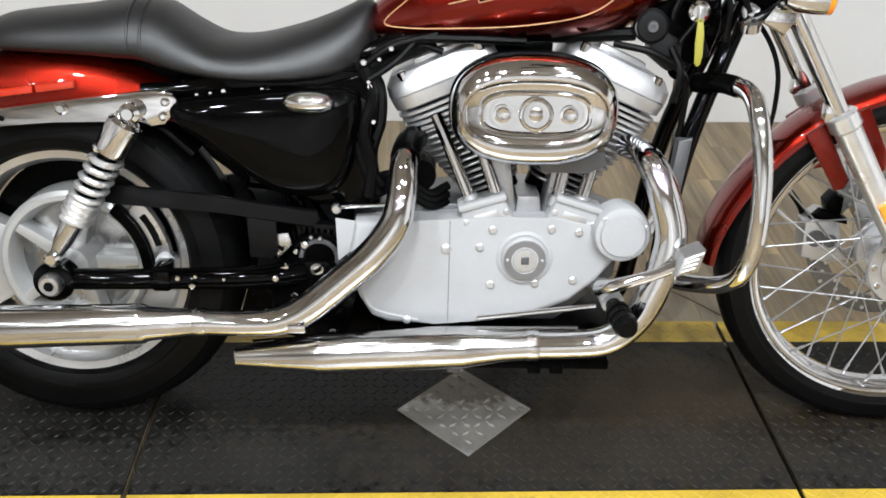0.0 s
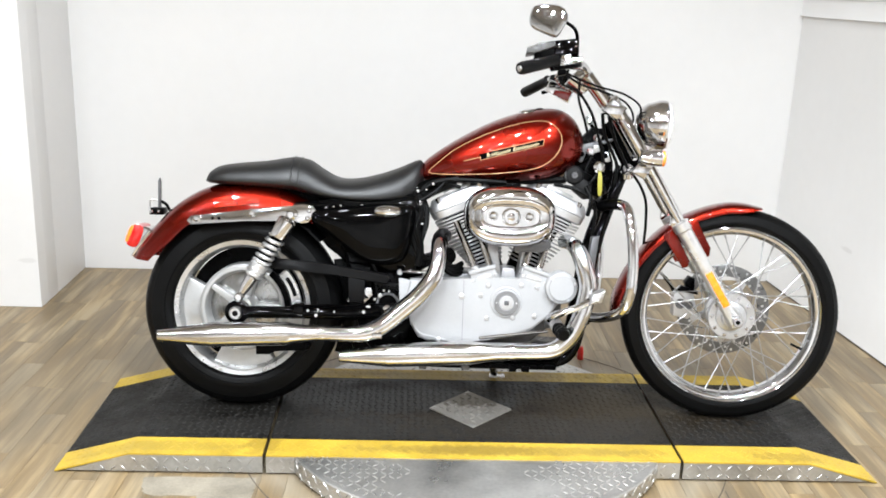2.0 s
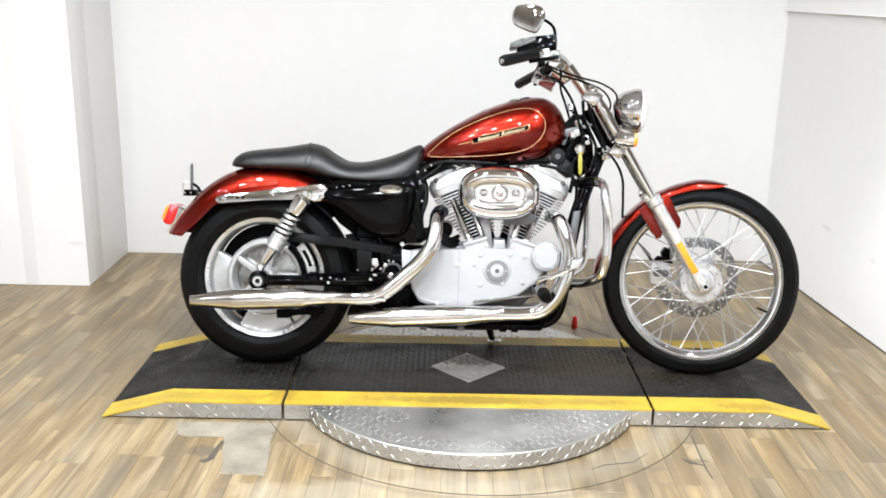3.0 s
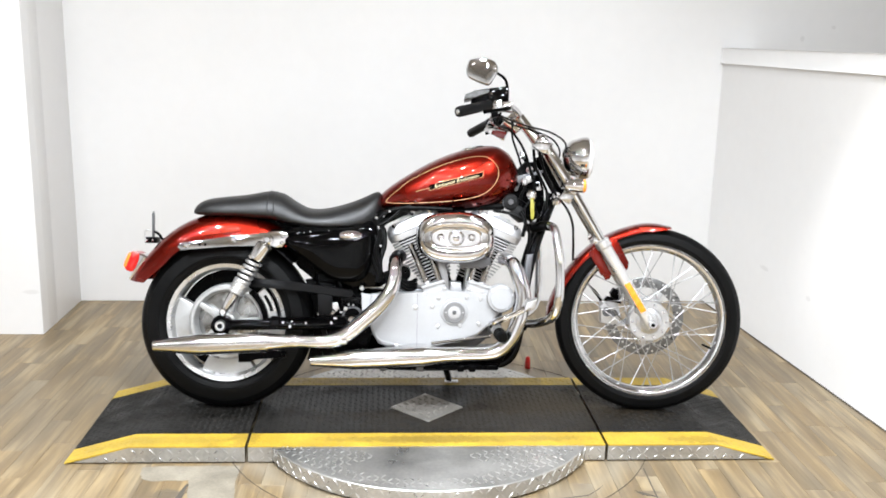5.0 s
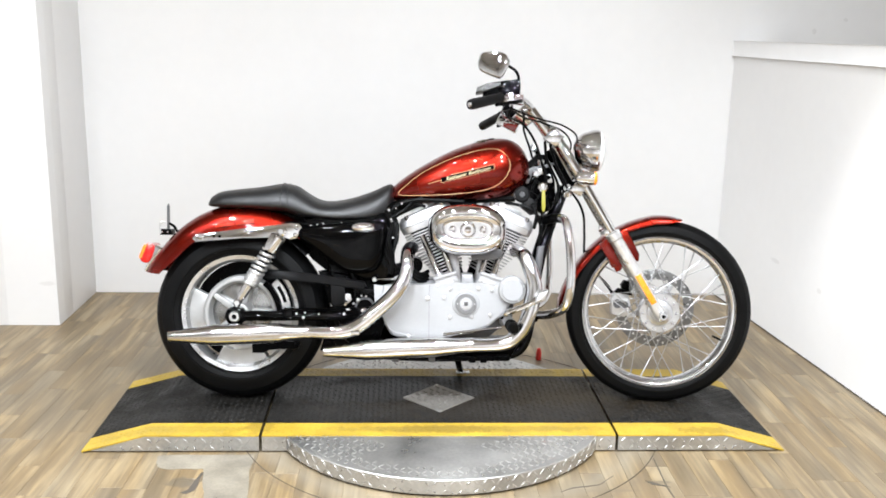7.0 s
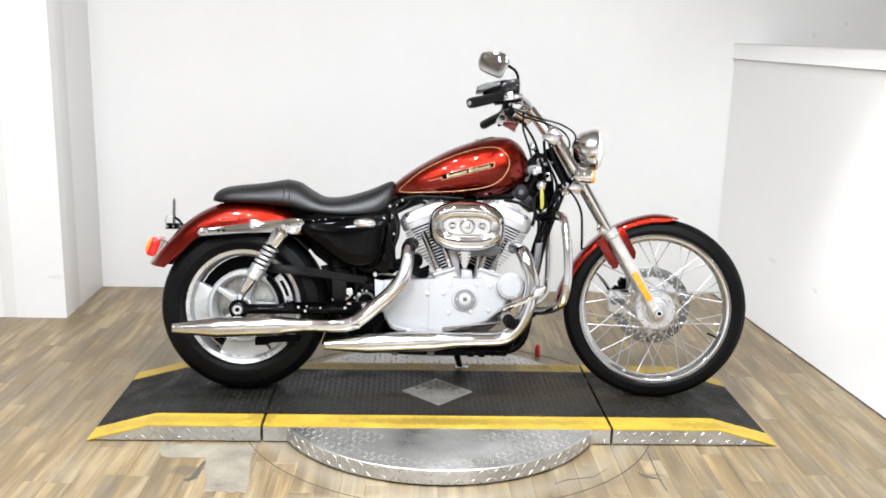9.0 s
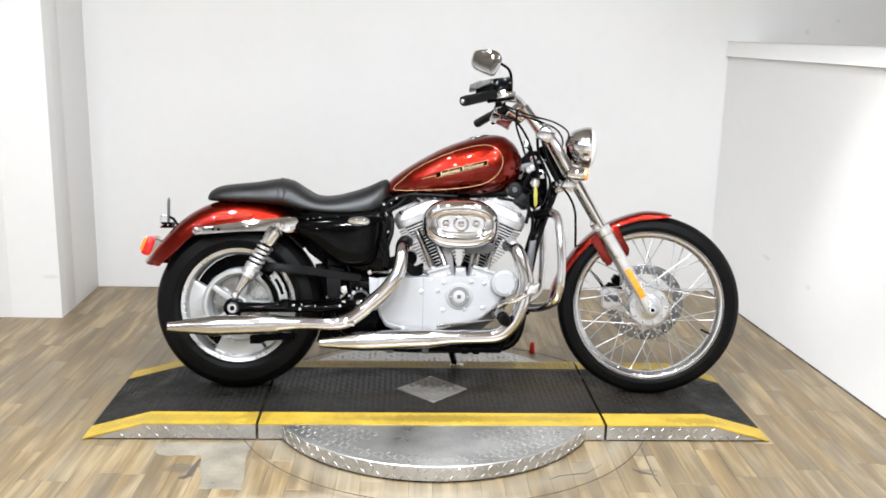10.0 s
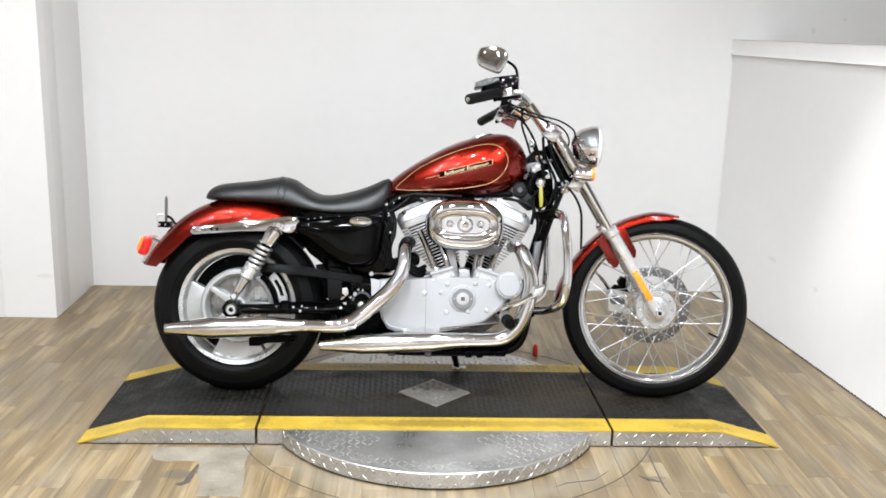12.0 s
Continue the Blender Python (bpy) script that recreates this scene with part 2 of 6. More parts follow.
PLANK = floor_material()
FILM = surface("pale_floor_film", (0.255, 0.225, 0.175), 0.35, var=0.45, scale=9, bump=0.1, bump_scale=60)
stain(PLANK, (-0.86, -0.53, 0), (0.06, 0.035, 1), (0.10, 0.085, 0.065), 0.6, noise_scale=25, ragged=0.7)
stain(PLANK, (0.65, -0.545, 0), (0.05, 0.012, 1), (0.09, 0.075, 0.055), 0.7, noise_scale=25, ragged=0.4)
stain(PLANK, (0.42, -0.60, 0), (0.16, 0.012, 1), (0.14, 0.11, 0.075), 0.6, noise_scale=12, ragged=0.8)
stain(PLANK, (0.55, -0.62, 0), (0.30, 0.10, 1), (0.20, 0.15, 0.09), 0.5, noise_scale=12)
stain(PLANK, (-0.20, -0.78, 0), (0.55, 0.10, 1), (0.46, 0.40, 0.30), 0.4, noise_scale=12)
stain(PLANK, (0.007, -0.007, 0), (1, 1, 1), (0.30, 0.265, 0.205), 0.45, ring=0.69, noise_scale=5, ragged=0.02, spread=0.075)
stain(PLANK, (0.007, -0.007, 0), (1, 1, 1), (0.17, 0.13, 0.085), 0.5, ring=0.785, noise_scale=5, ragged=0.02, spread=0.02)
stain(PLANK, (-1.35, 0.25, 0), (0.35, 0.5, 1), (0.15, 0.115, 0.07), 0.4, noise_scale=6)
for deck_mat in (DECK, DECKTREAD):
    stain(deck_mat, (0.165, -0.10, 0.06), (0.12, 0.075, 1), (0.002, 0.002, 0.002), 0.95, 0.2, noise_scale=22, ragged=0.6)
    stain(deck_mat, (0.40, 0.08, 0.06), (0.28, 0.14, 1), (0.034, 0.026, 0.014), 0.6, 0.5, noise_scale=20, ragged=0.9)
    stain(deck_mat, (0.25, -0.02, 0.06), (0.62, 0.20, 1), (0.024, 0.017, 0.009), 0.55, 0.55, noise_scale=38, ragged=1.2)
    # long near-black patch on the deck below the machine
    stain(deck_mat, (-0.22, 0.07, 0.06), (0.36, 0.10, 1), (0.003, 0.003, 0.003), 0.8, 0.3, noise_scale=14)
    stain(deck_mat, (0.0, -0.14, 0.06), (1.3, 0.10, 1), (0.030, 0.028, 0.026), 0.40, 0.5, noise_scale=60, ragged=1.3)
stain(YELLOW, (0.05, -0.27, 0.06), (0.5, 0.03, 1), (0.22, 0.15, 0.03), 0.5, noise_scale=30, ragged=0.7)
stain(YELLOW, (0.10, 0.27, 0.06), (0.6, 0.06, 1), (0.16, 0.11, 0.02), 0.6, noise_scale=14, ragged=0.5)
stain(YELLOW, (-0.95, -0.27, 0.05), (0.25, 0.03, 1), (0.30, 0.21, 0.03), 0.5, noise_scale=30, ragged=0.7)
for spot, size in (((-1.824, 1.06, 0.206), (0.035, 0.5, 0.012)), ((1.994, 1.70, 1.434), (0.012, 0.5, 0.016)), ((2.157, 1.70, 1.496), (0.014, 0.5, 0.010)), ((1.62, 1.002, 0.360), (0.5, 0.045, 0.012)), ((1.645, 0.575, 0.329), (0.5, 0.020, 0.012))):
    stain(WALL, spot, size, (0.52, 0.50, 0.48), 0.28, noise_scale=40, ragged=0.5)


for spot, size in (((-0.02, -0.27, 0.06), (0.20, 0.035, 1)), ((-0.45, 0.28, 0.06), (0.22, 0.03, 1)), ((0.15, 0.28, 0.06), (0.25, 0.03, 1)), ((0.9, -0.28, 0.06), (0.1, 0.03, 1)), ((-0.66, -0.26, 0.06), (0.05, 0.06, 1))):
    stain(YELLOW, spot, size, (0.16, 0.10, 0.015), 0.4, noise_scale=70, ragged=1.1)
for plate_mat in (STEEL, TREAD):
    stain(plate_mat, (-0.031, 0.008, 0.066), (0.16, 0.15, 0.02), (0.20, 0.175, 0.14), 0.5, 0.5, noise_scale=40, ragged=0.5)
    stain(plate_mat, (-0.031, 0.075, 0.066), (0.15, 0.060, 0.02), (0.10, 0.085, 0.065), 0.8, 0.55, noise_scale=55, ragged=0.8)

# ---- mesh helpers ----
def mesh_object(name, bm, mat, parent=None, label="", smooth=35.0):
    data = bpy.data.meshes.new(name)
    bmesh.ops.recalc_face_normals(bm, faces=bm.faces)
    bm.to_mesh(data)
    bm.free()
    data.materials.append(mat)
    if smooth:
        data.shade_smooth()
        data.set_sharp_from_angle(angle=radians(smooth))
    ob = new(name, data)
    ob.parent = parent
    if label:
        ob["label"] = label
    return ob


def part(name, bm, mat, parent, label="", smooth=35.0):
    return mesh_object(name, bm, mat, parent, label, smooth)


def thing(name, label, category, group="", m=None):
    ob = tagged(new(name), label, category, group)
    ob.empty_display_size = 0.1
    if m is not None:
        ob.matrix_world = m
    return ob


def block(x0, x1, y0, y1, z0, z1, bevel=0.0, segs=2):
    bm = bmesh.new()
    bmesh.ops.create_cube(bm, size=1)
    for v in bm.verts:
        v.co = ((x0 + x1) / 2 + v.co.x * (x1 - x0), (y0 + y1) / 2 + v.co.y * (y1 - y0), (z0 + z1) / 2 + v.co.z * (z1 - z0))
    if bevel:
        bmesh.ops.bevel(bm, geom=list(bm.edges), offset=bevel, segments=segs, profile=0.5, affect="EDGES")
    return bm


def prism(outline, y0, y1, bevel=0.0, segs=2):
    """A plate: an outline of (x, z) points drawn out from y0 to y1, with rounded edges."""
    bm = bmesh.new()
    front = [bm.verts.new((x, y0, z)) for x, z in outline]
    back = [bm.verts.new((x, y1, z)) for x, z in outline]
    bm.faces.new(front)
    bm.faces.new(back[::-1])
    n = len(outline)
    for i in range(n):
        bm.faces.new((front[i], back[i], back[(i + 1) % n], front[(i + 1) % n]))
    if bevel:
        edges = [e for e in bm.edges if abs(e.verts[0].co.y - e.verts[1].co.y) < 1e-6]
        bmesh.ops.bevel(bm, geom=edges, offset=bevel, segments=segs, profile=0.5, affect="EDGES", clamp_overlap=True)
    return bm


def spline(points, steps=6, closed=False):
    """Catmull-Rom through the points."""
    ps = [np.array(p, float) for p in points]
    n = len(ps)
    out = []
    for i in range(n if closed else n - 1):
        if closed:
            a, b, c, d = (ps[(i + k) % n] for k in (-1, 0, 1, 2))
        else:
            b, c = ps[i], ps[i + 1]
            a = ps[i - 1] if i else 2 * b - c
            d = ps[i + 2] if i + 2 < n else 2 * c - b
        for k in range(steps):
            t = k / steps
            out.append(0.5 * (2 * b + (c - a) * t + (2 * a - 5 * b + 4 * c - d) * t * t + (3 * b - a - 3 * c + d) * t ** 3))
    if not closed:
        out.append(ps[-1])
    return out


def rings_to_mesh(rings, closed_path=False, caps=True, bm=None):
    bm = bm or bmesh.new()
    made = [[bm.verts.new(tuple(p)) for p in ring] for ring in rings]
    n = len(made[0])
    for a, b in zip(made, made[1:] + ([made[0]] if closed_path else [])):
        for i in range(n):
            bm.faces.new((a[i], a[(i + 1) % n], b[(i + 1) % n], b[i]))
    if caps and not closed_path:
        bm.faces.new(made[0][::-1])
        bm.faces.new(made[-1])
    return bm


def tube(points, r, n=12, steps=6, closed=False, caps=True, bm=None):
    """A round bar along a curve; r is one radius or one for each point."""
    rs = r if isinstance(r, (list, tuple)) else [r] * len(points)
    path = spline([(*p, q) for p, q in zip(points, rs)], steps, closed)
    centre = [Vector(p[:3]) for p in path]
    m = len(centre)
    rings, normal = [], None
    for i, c in enumerate(centre):
        ahead = centre[(i + 1) % m] if closed or i + 1 < m else c
        behind = centre[i - 1] if closed or i else c
        way = (ahead - behind).normalized()
        if normal is None:
            normal = way.orthogonal().normalized()
        normal = (normal - way * normal.dot(way)).normalized()
        side = way.cross(normal)
        rings.append([c + float(path[i][3]) * (normal * math.cos(a) + side * math.sin(a)) for a in (2 * math.pi * k / n for k in range(n))])
    return rings_to_mesh(rings, closed, caps, bm)


def lathe(profile, centre, axis, n=32, bm=None, closed=False):
    """Turns a profile of (along, radius) about an axis."""
    way = Vector(axis).normalized()
    u = way.orthogonal().normalized()
    v = way.cross(u)
    c = Vector(centre)
    rings = [[c + way * a + max(r, 1e-4) * (u * math.cos(t) + v * math.sin(t)) for t in (2 * math.pi * k / n for k in range(n))] for a, r in profile]
    return rings_to_mesh(rings, closed, not closed, bm)


def rod(a, b, r, n=12, bm=None):
    way = Vector(b) - Vector(a)
    return lathe([(0, r), (way.length, r)], a, way, n, bm)


def oval(cx, cz, w, h, power=2.0, n=40):
    """A rounded outline (x, z) of half width w and half height h."""
    out = []
    for k in range(n):
        t = 2 * math.pi * k / n
        c, s = math.cos(t), math.sin(t)
        out.append((cx + w * math.copysign(abs(c) ** (2 / power), c), cz + h * math.copysign(abs(s) ** (2 / power), s)))
    return out


def dome(layers, power=2.0, n=40):
    """Rounded outlines (y, cx, cz, w, h) laid one behind the other."""
    return rings_to_mesh([[(x, y, z) for x, z in oval(cx, cz, w, h, power, n)] for y, cx, cz, w, h in layers])


def bolt(x, y, z, r=0.006, h=0.006, parent=None, mat=None, name="bolt"):
    return part(name, lathe([(0, r), (-h * 0.7, r), (-h, r * 0.7)], (x, y, z), (0, 1, 0), 10), mat or CHROME, parent)


# ---- room ----
def wall(name, a, b, z0, z1, thick, label, mat=None):
    """A wall from a to b, its thickness to the left of that way."""
    way = Vector((b[0] - a[0], b[1] - a[1], 0))
    bm = block(0, way.length, 0, thick, z0, z1, 0.004)
    ob = mesh_object(name, bm, mat or WALL)
    ob.matrix_world = Matrix.Translation((a[0], a[1], 0)) @ Matrix.Rotation(math.atan2(way.y, way.x), 4, "Z")
    return tagged(ob, label, "wall", kind="structure")


wall("wall_north", (-1.788, 1.632), (5.2, 1.740), 0, CEILING, 0.15, "plain white painted wall behind the display stand")
wall("wall_west", (-1.780, 1.060), (-1.788, 1.78), 0, CEILING, 0.3, "white painted return of the wall beside the stand")
wall("wall_northwest", (-5.0, 1.062), (-1.781, 1.0570), 0, CEILING, 0.2, "white painted wall set forward beside the stand")
wall("wall_east", (1.772, -1.5), (1.578, 1.680), 0, 1.300, -0.14, "white half-height partition wall with a capped top")
# dark strip standing in for the line of shade where wall meets floor
wall("trim_floor_gap", (1.7685, -1.5), (1.5745, 1.68), -0.0005, 0.0035, -0.0030, "thin dark strip painted as the shadow line at the partition's foot", SHADOWGAP)
cap = wall("trim_partition_cap", (1.760, -1.5), (1.566, 1.678), 1.300, 1.378, -0.17, "white painted wooden cap on the partition")
# unseen walls, added for bounce light and reflections
wall("wall_far_east", (5.2, -6.5), (5.2, 1.9), 0, CEILING, -0.15, "unseen mottled wall added beyond the partition for reflections", FARWALL)
wall("wall_south", (-5.0, -6.5), (5.2, -6.5), 0, CEILING, -0.15, "unseen mottled wall added to close the room for reflections", FARWALL)
wall("wall_far_west", (-5.0, -6.5), (-5.0, 1.3), 0, CEILING, 0.15, "unseen mottled wall added to close the room for reflections", FARWALL)
ceiling = mesh_object("ceiling", block(-5.2, 5.4, -6.7, 2.0, CEILING, CEILING + 0.1), CEIL, smooth=0)
tagged(ceiling, "tan showroom ceiling with round lamps", "ceiling", kind="structure")
floor = mesh_object("floor", block(-5.2, 5.4, -6.7, 2.0, -0.1, -0.006), GAP, smooth=0)
tagged(floor, "worn grey-brown oak plank showroom floor", "floor", kind="structure")


def ceiling_light(px, py):
    t = thing("ceiling_light", "small round white lamp on the ceiling", "ceiling light", "ceiling lights", Matrix.Translation((px, py, CEILING)))
    part("housing", lathe([(0, 0.085), (-0.02, 0.085), (-0.026, 0.073)], (0, 0, 0), (0, 0, 1), 24), LAMPBODY, t)
    part("diffuser", lathe([(-0.0265, 0.070), (-0.032, 0.064), (-0.034, 0.03)], (0, 0, 0), (0, 0, 1), 24), LAMPGLOW, t)
    return t


for px, py in LAMP_SPOTS:
    ceiling_light(px, py)
track = thing("ceiling_spot", "small white spot lamp hanging from the ceiling", "spot lamp", "", Matrix.Translation((0.75, -1.35, CEILING)))
part("stem", rod((0, 0, 0), (-0.02, -0.03, -0.10), 0.01), LAMPBODY, track)
aim = Vector((0.94, 1.47, -2.2)).normalized()
part("can", lathe([(-0.13, 0.030), (-0.125, 0.042), (-0.005, 0.048), (-0.005, 0.044), (-0.10, 0.036)], Vector((0, 0, -0.18)), aim, 20), LAMPBODY, track)

# ---- display stand ----
DECK_Z = 0.062
DISC = (-0.031, -0.044, 0.596)


def treads(spots, length=0.026, width=0.0075, height=0.0022, flip=None):
    """Raised lozenges of a tread plate: spots of (origin, u, v, n, direction)."""
    verts, faces = [], []
    for o, u, v, n, turn in spots:
        d = u * math.cos(turn) + v * math.sin(turn)
        e = n.cross(d)
        base = len(verts)
        for s, w, z in ((-1, 0, 0), (0, -1, 0), (1, 0, 0), (0, 1, 0), (-0.7, 0, 1), (0, -0.4, 1), (0.7, 0, 1), (0, 0.4, 1)):
            verts.append(tuple(o + d * (s * length / 2) + e * (w * width / 2) + n * (z * height)))
        for k in range(4):
            faces.append((base + k, base + (k + 1) % 4, base + 4 + (k + 1) % 4, base + 4 + k))
        faces.append((base + 4, base + 5, base + 6, base + 7))
    return verts, faces


def tread_object(name, spots, mat, parent, label, **sizes):
    verts, faces = treads(spots, **sizes)
    data = bpy.data.meshes.new(name)
    data.from_pydata(verts, [], faces)
    data.materials.append(mat)
    ob = new(name, data)
    ob.parent = parent
    return tagged(ob, label, kind="stuff")


def tread_grid(origin, u, v, size_u, size_v, pitch, keep=lambda p: True, n=None):
    u, v = Vector(u), Vector(v)
    n = Vector(n) if n else u.cross(v)
    spots = []
    for i in range(int(size_u / pitch)):
        for j in range(int(size_v / pitch)):
            p = Vector(origin) + u * ((i + 0.5) * pitch) + v * ((j + 0.5) * pitch)
            if keep(p):
                spots.append((p, u, v, n, radians(45 if (i + j) % 2 else -45)))
    return spots


turntable = thing("turntable", "round silver diamond-plate turntable under the ramp", "turntable", "", Matrix.Translation((DISC[0], DISC[1], 0)))
R = DISC[2]
part("disc", lathe([(0.007, R - 0.003), (0.010, R), (0.056, R), (0.059, R - 0.003), (0.059, 0.05)], (0, 0, 0), (0, 0, 1), 128), STEEL, turntable)
part("base_gap", lathe([(0.0, R - 0.012), (0.007, R - 0.012)], (0, 0, 0), (0, 0, 1), 64), GAP, turntable)
spots = tread_grid((-0.62, -0.62, 0.0588), (1, 0, 0), (0, 1, 0), 1.24, 1.24, 0.0225,
                   lambda p: p.xy.length < R - 0.02 and not (-0.262 < p.y < 0.378) and (p.y > 0 or abs(p.x + 0.03) > 0.20 + 0.05 * math.sin(40 * p.y) or p.xy.length > 0.52))
tread_object("disc_tread", spots, TREAD, turntable, "raised lozenge treads of the plate", length=0.024, width=0.0068, height=0.0022)
rim_spots = []
count = 146
for k in range(count):
    a = 2 * math.pi * k / count
    n = Vector((math.cos(a), math.sin(a), 0))
    u = Vector((-math.sin(a), math.cos(a), 0))
    if n.y * R > 0.37 or n.y * R < -0.29:
        for j, z in enumerate((0.0175, 0.046)):
            rim_spots.append((n * R + Vector((0, 0, z)), u, Vector((0, 0, 1)), n, radians(45 if (k + j) % 2 else -45)))
tread_object("rim_tread", rim_spots, TREAD, turntable, "raised lozenge treads of the rim", length=0.027, width=0.0066, height=0.0020)


def deck_section(name, x0, x1, knee, label):
    """One section of the stand; knee: where its ramp begins, or None."""
    t = thing(name, label, "ramp" if knee is not None else "platform", "display stand sections")
    if knee is None:
        xs = [(x0, DECK_Z), (x1, DECK_Z)]
    elif knee < x1 and knee - x0 < x1 - knee or x0 < -1:
        xs = [(x0, 0.006), (knee, DECK_Z), (x1, DECK_Z)]
    else:
        xs = [(x0, DECK_Z), (knee, DECK_Z), (x1, 0.006)]

    def strip(y0, y1, lift, mat, pname):
        rings = [[(x, y0, z + lift), (x, y1, z + lift), (x, y1, z + lift - 0.005), (x, y0, z + lift - 0.005)] for x, z in xs]
        return part(pname, rings_to_mesh(rings), mat, t, smooth=0)

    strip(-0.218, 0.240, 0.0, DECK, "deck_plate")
    strip(-0.320, -0.2185, 0.0005, YELLOW, "yellow_edge")
    strip(0.2405, 0.320, 0.0005, YELLOW, "yellow_edge")
    for y0, y1 in ((-0.319, -0.313), (0.313, 0.319)):
        outline = [(x, z - 0.0045) for x, z in xs if z > 0.01] + [(x, 0.006) for x, z in xs[::-1] if z > 0.01]
        if knee is not None:
            low = [x for x, z in xs if z < 0.01][0]
            top = [(x, z - 0.0045) for x, z in xs if z > 0.01]
            outline = ([(low + 0.030, 0.006)] + top + [(top[-1][0], 0.006)]) if low < top[0][0] else (top + [(low - 0.030, 0.006), (top[0][0], 0.006)])
        part("side_plate", prism(outline, y0, y1), STEEL, t, smooth=0)

    def height(x):
        return float(np.interp(x, [p[0] for p in xs], [p[1] for p in xs]))

    spots = []
    pitch = 0.0210
    for i in range(int((x1 - x0) / pitch)):
        for j in range(21):
            x, y = x0 + (i + 0.5) * pitch, -0.217 + (j + 0.5) * pitch
            if abs(x + 0.031) + abs(y - 0.008) > 0.148:
                spots.append((Vector((x, y, height(x) - 0.0003)), Vector((1, 0, 0)), Vector((0, 1, 0)), Vector((0, 0, 1)), radians(45 if (i + j) % 2 else -45)))
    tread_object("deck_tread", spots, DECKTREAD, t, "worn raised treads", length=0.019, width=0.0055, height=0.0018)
    edge = []
    for i in range(int((x1 - x0) / pitch)):
        for y in (-0.304, -0.279, -0.254, -0.229, 0.256, 0.281, 0.306):
            x = x0 + (i + 0.5) * pitch
            edge.append((Vector((x, y, height(x) + 0.0003)), Vector((1, 0, 0)), Vector((0, 1, 0)), Vector((0, 0, 1)), radians(45 if (i + int(y * 40 + 20)) % 2 else -45)))
    tread_object("edge_tread", edge, YELLOW, t, "painted raised treads", length=0.022, width=0.006, height=0.0013)
    side = []
    for i in range(int((x1 - x0) / 0.03)):
        for j, z in enumerate((0.015, 0.043)):
            x = x0 + (i + 0.5) * 0.03
            if z + 0.014 < height(x) and z + 0.014 < height(x + 0.012) and z + 0.014 < height(x - 0.012):
                side.append((Vector((x, -0.3191, z)), Vector((1, 0, 0)), Vector((0, 0, 1)), Vector((0, -1, 0)), radians(45 if (i + j) % 2 else -45)))
    tread_object("side_tread", side, TREAD, t, "raised treads of the side plate", length=0.027, width=0.0066, height=0.0020)
    return t


deck_section("rear_ramp", -1.240, -0.651, -1.030, "black tread ramp with yellow edges and silver sides")
deck_section("platform", -0.641, 0.564, None, "black tread platform with yellow edges across the turntable")
deck_section("front_ramp", 0.574, 1.158, 0.950, "black tread ramp with yellow edges under the front wheel")

diamond = thing("diamond_cover_plate", "silver diamond-shaped tread plate screwed on the platform", "cover plate", "", Matrix.Translation((-0.031, 0.008, DECK_Z)))
D = 0.134
bm = bmesh.new()
low = [bm.verts.new((x * D, y * D, 0.0005)) for x, y in ((1, 0), (0, 1), (-1, 0), (0, -1))]
top = [bm.verts.new((x * (D - 0.002), y * (D - 0.002), 0.0045)) for x, y in ((1, 0), (0, 1), (-1, 0), (0, -1))]
bm.faces.new(top)
for k in range(4):
    bm.faces.new((low[k], low[(k + 1) % 4], top[(k + 1) % 4], top[k]))
part("plate", bm, STEEL, diamond, smooth=0)
spots = tread_grid((-0.132, -0.132, 0.0043), (1, 0, 0), (0, 1, 0), 0.264, 0.264, 0.024, lambda p: abs(p.x) + abs(p.y) < 0.118)
tread_object("plate_tread", spots, TREAD, diamond, "raised treads", length=0.024, width=0.0085, height=0.004)
for sx in (-1, 1):
    part("screw", lathe([(0, 0.007), (0.003, 0.006), (0.004, 0.003)], (sx * 0.115, 0, 0.0045), (0, 0, 1), 10), TREAD, diamond)

peg = thing("red_stop_pin", "short red plastic pin standing on the floor behind the turntable", "pin", "", Matrix.Translation((0.436, 0.606, 0.0)))
part("pin", lathe([(0, 0.012), (0.034, 0.012), (0.040, 0.010), (0.050, 0.009), (0.053, 0.004)], (0, 0, 0), (0, 0, 1), 16), REDTAPE, peg)

# ---- motorcycle ----
# It leans away on its stand; its own axes: x ahead, y to its left side, z up from the tyres' contact line.
X0, LEAN_DEG, YAW_DEG = -0.765, 11.0, -1.5
bike_pose = pose(X0, 0.045, DECK_Z - 0.004, 0, 0, YAW_DEG) @ pose(0, 0, 0, -LEAN_DEG, 0, 0) @ Matrix.Translation((-X0, 0, 0))
bike = thing("motorcycle", "red and chrome cruiser motorcycle leaning on its stand on the platform", "motorcycle", "", bike_pose)
FW, RW = (0.783, 0.335), (-0.763, 0.313)


def turned(x, y, z, ax, ay, az):
    return Matrix.Translation((x, y, z)) @ Euler((ax, ay, az)).to_matrix().to_4x4()


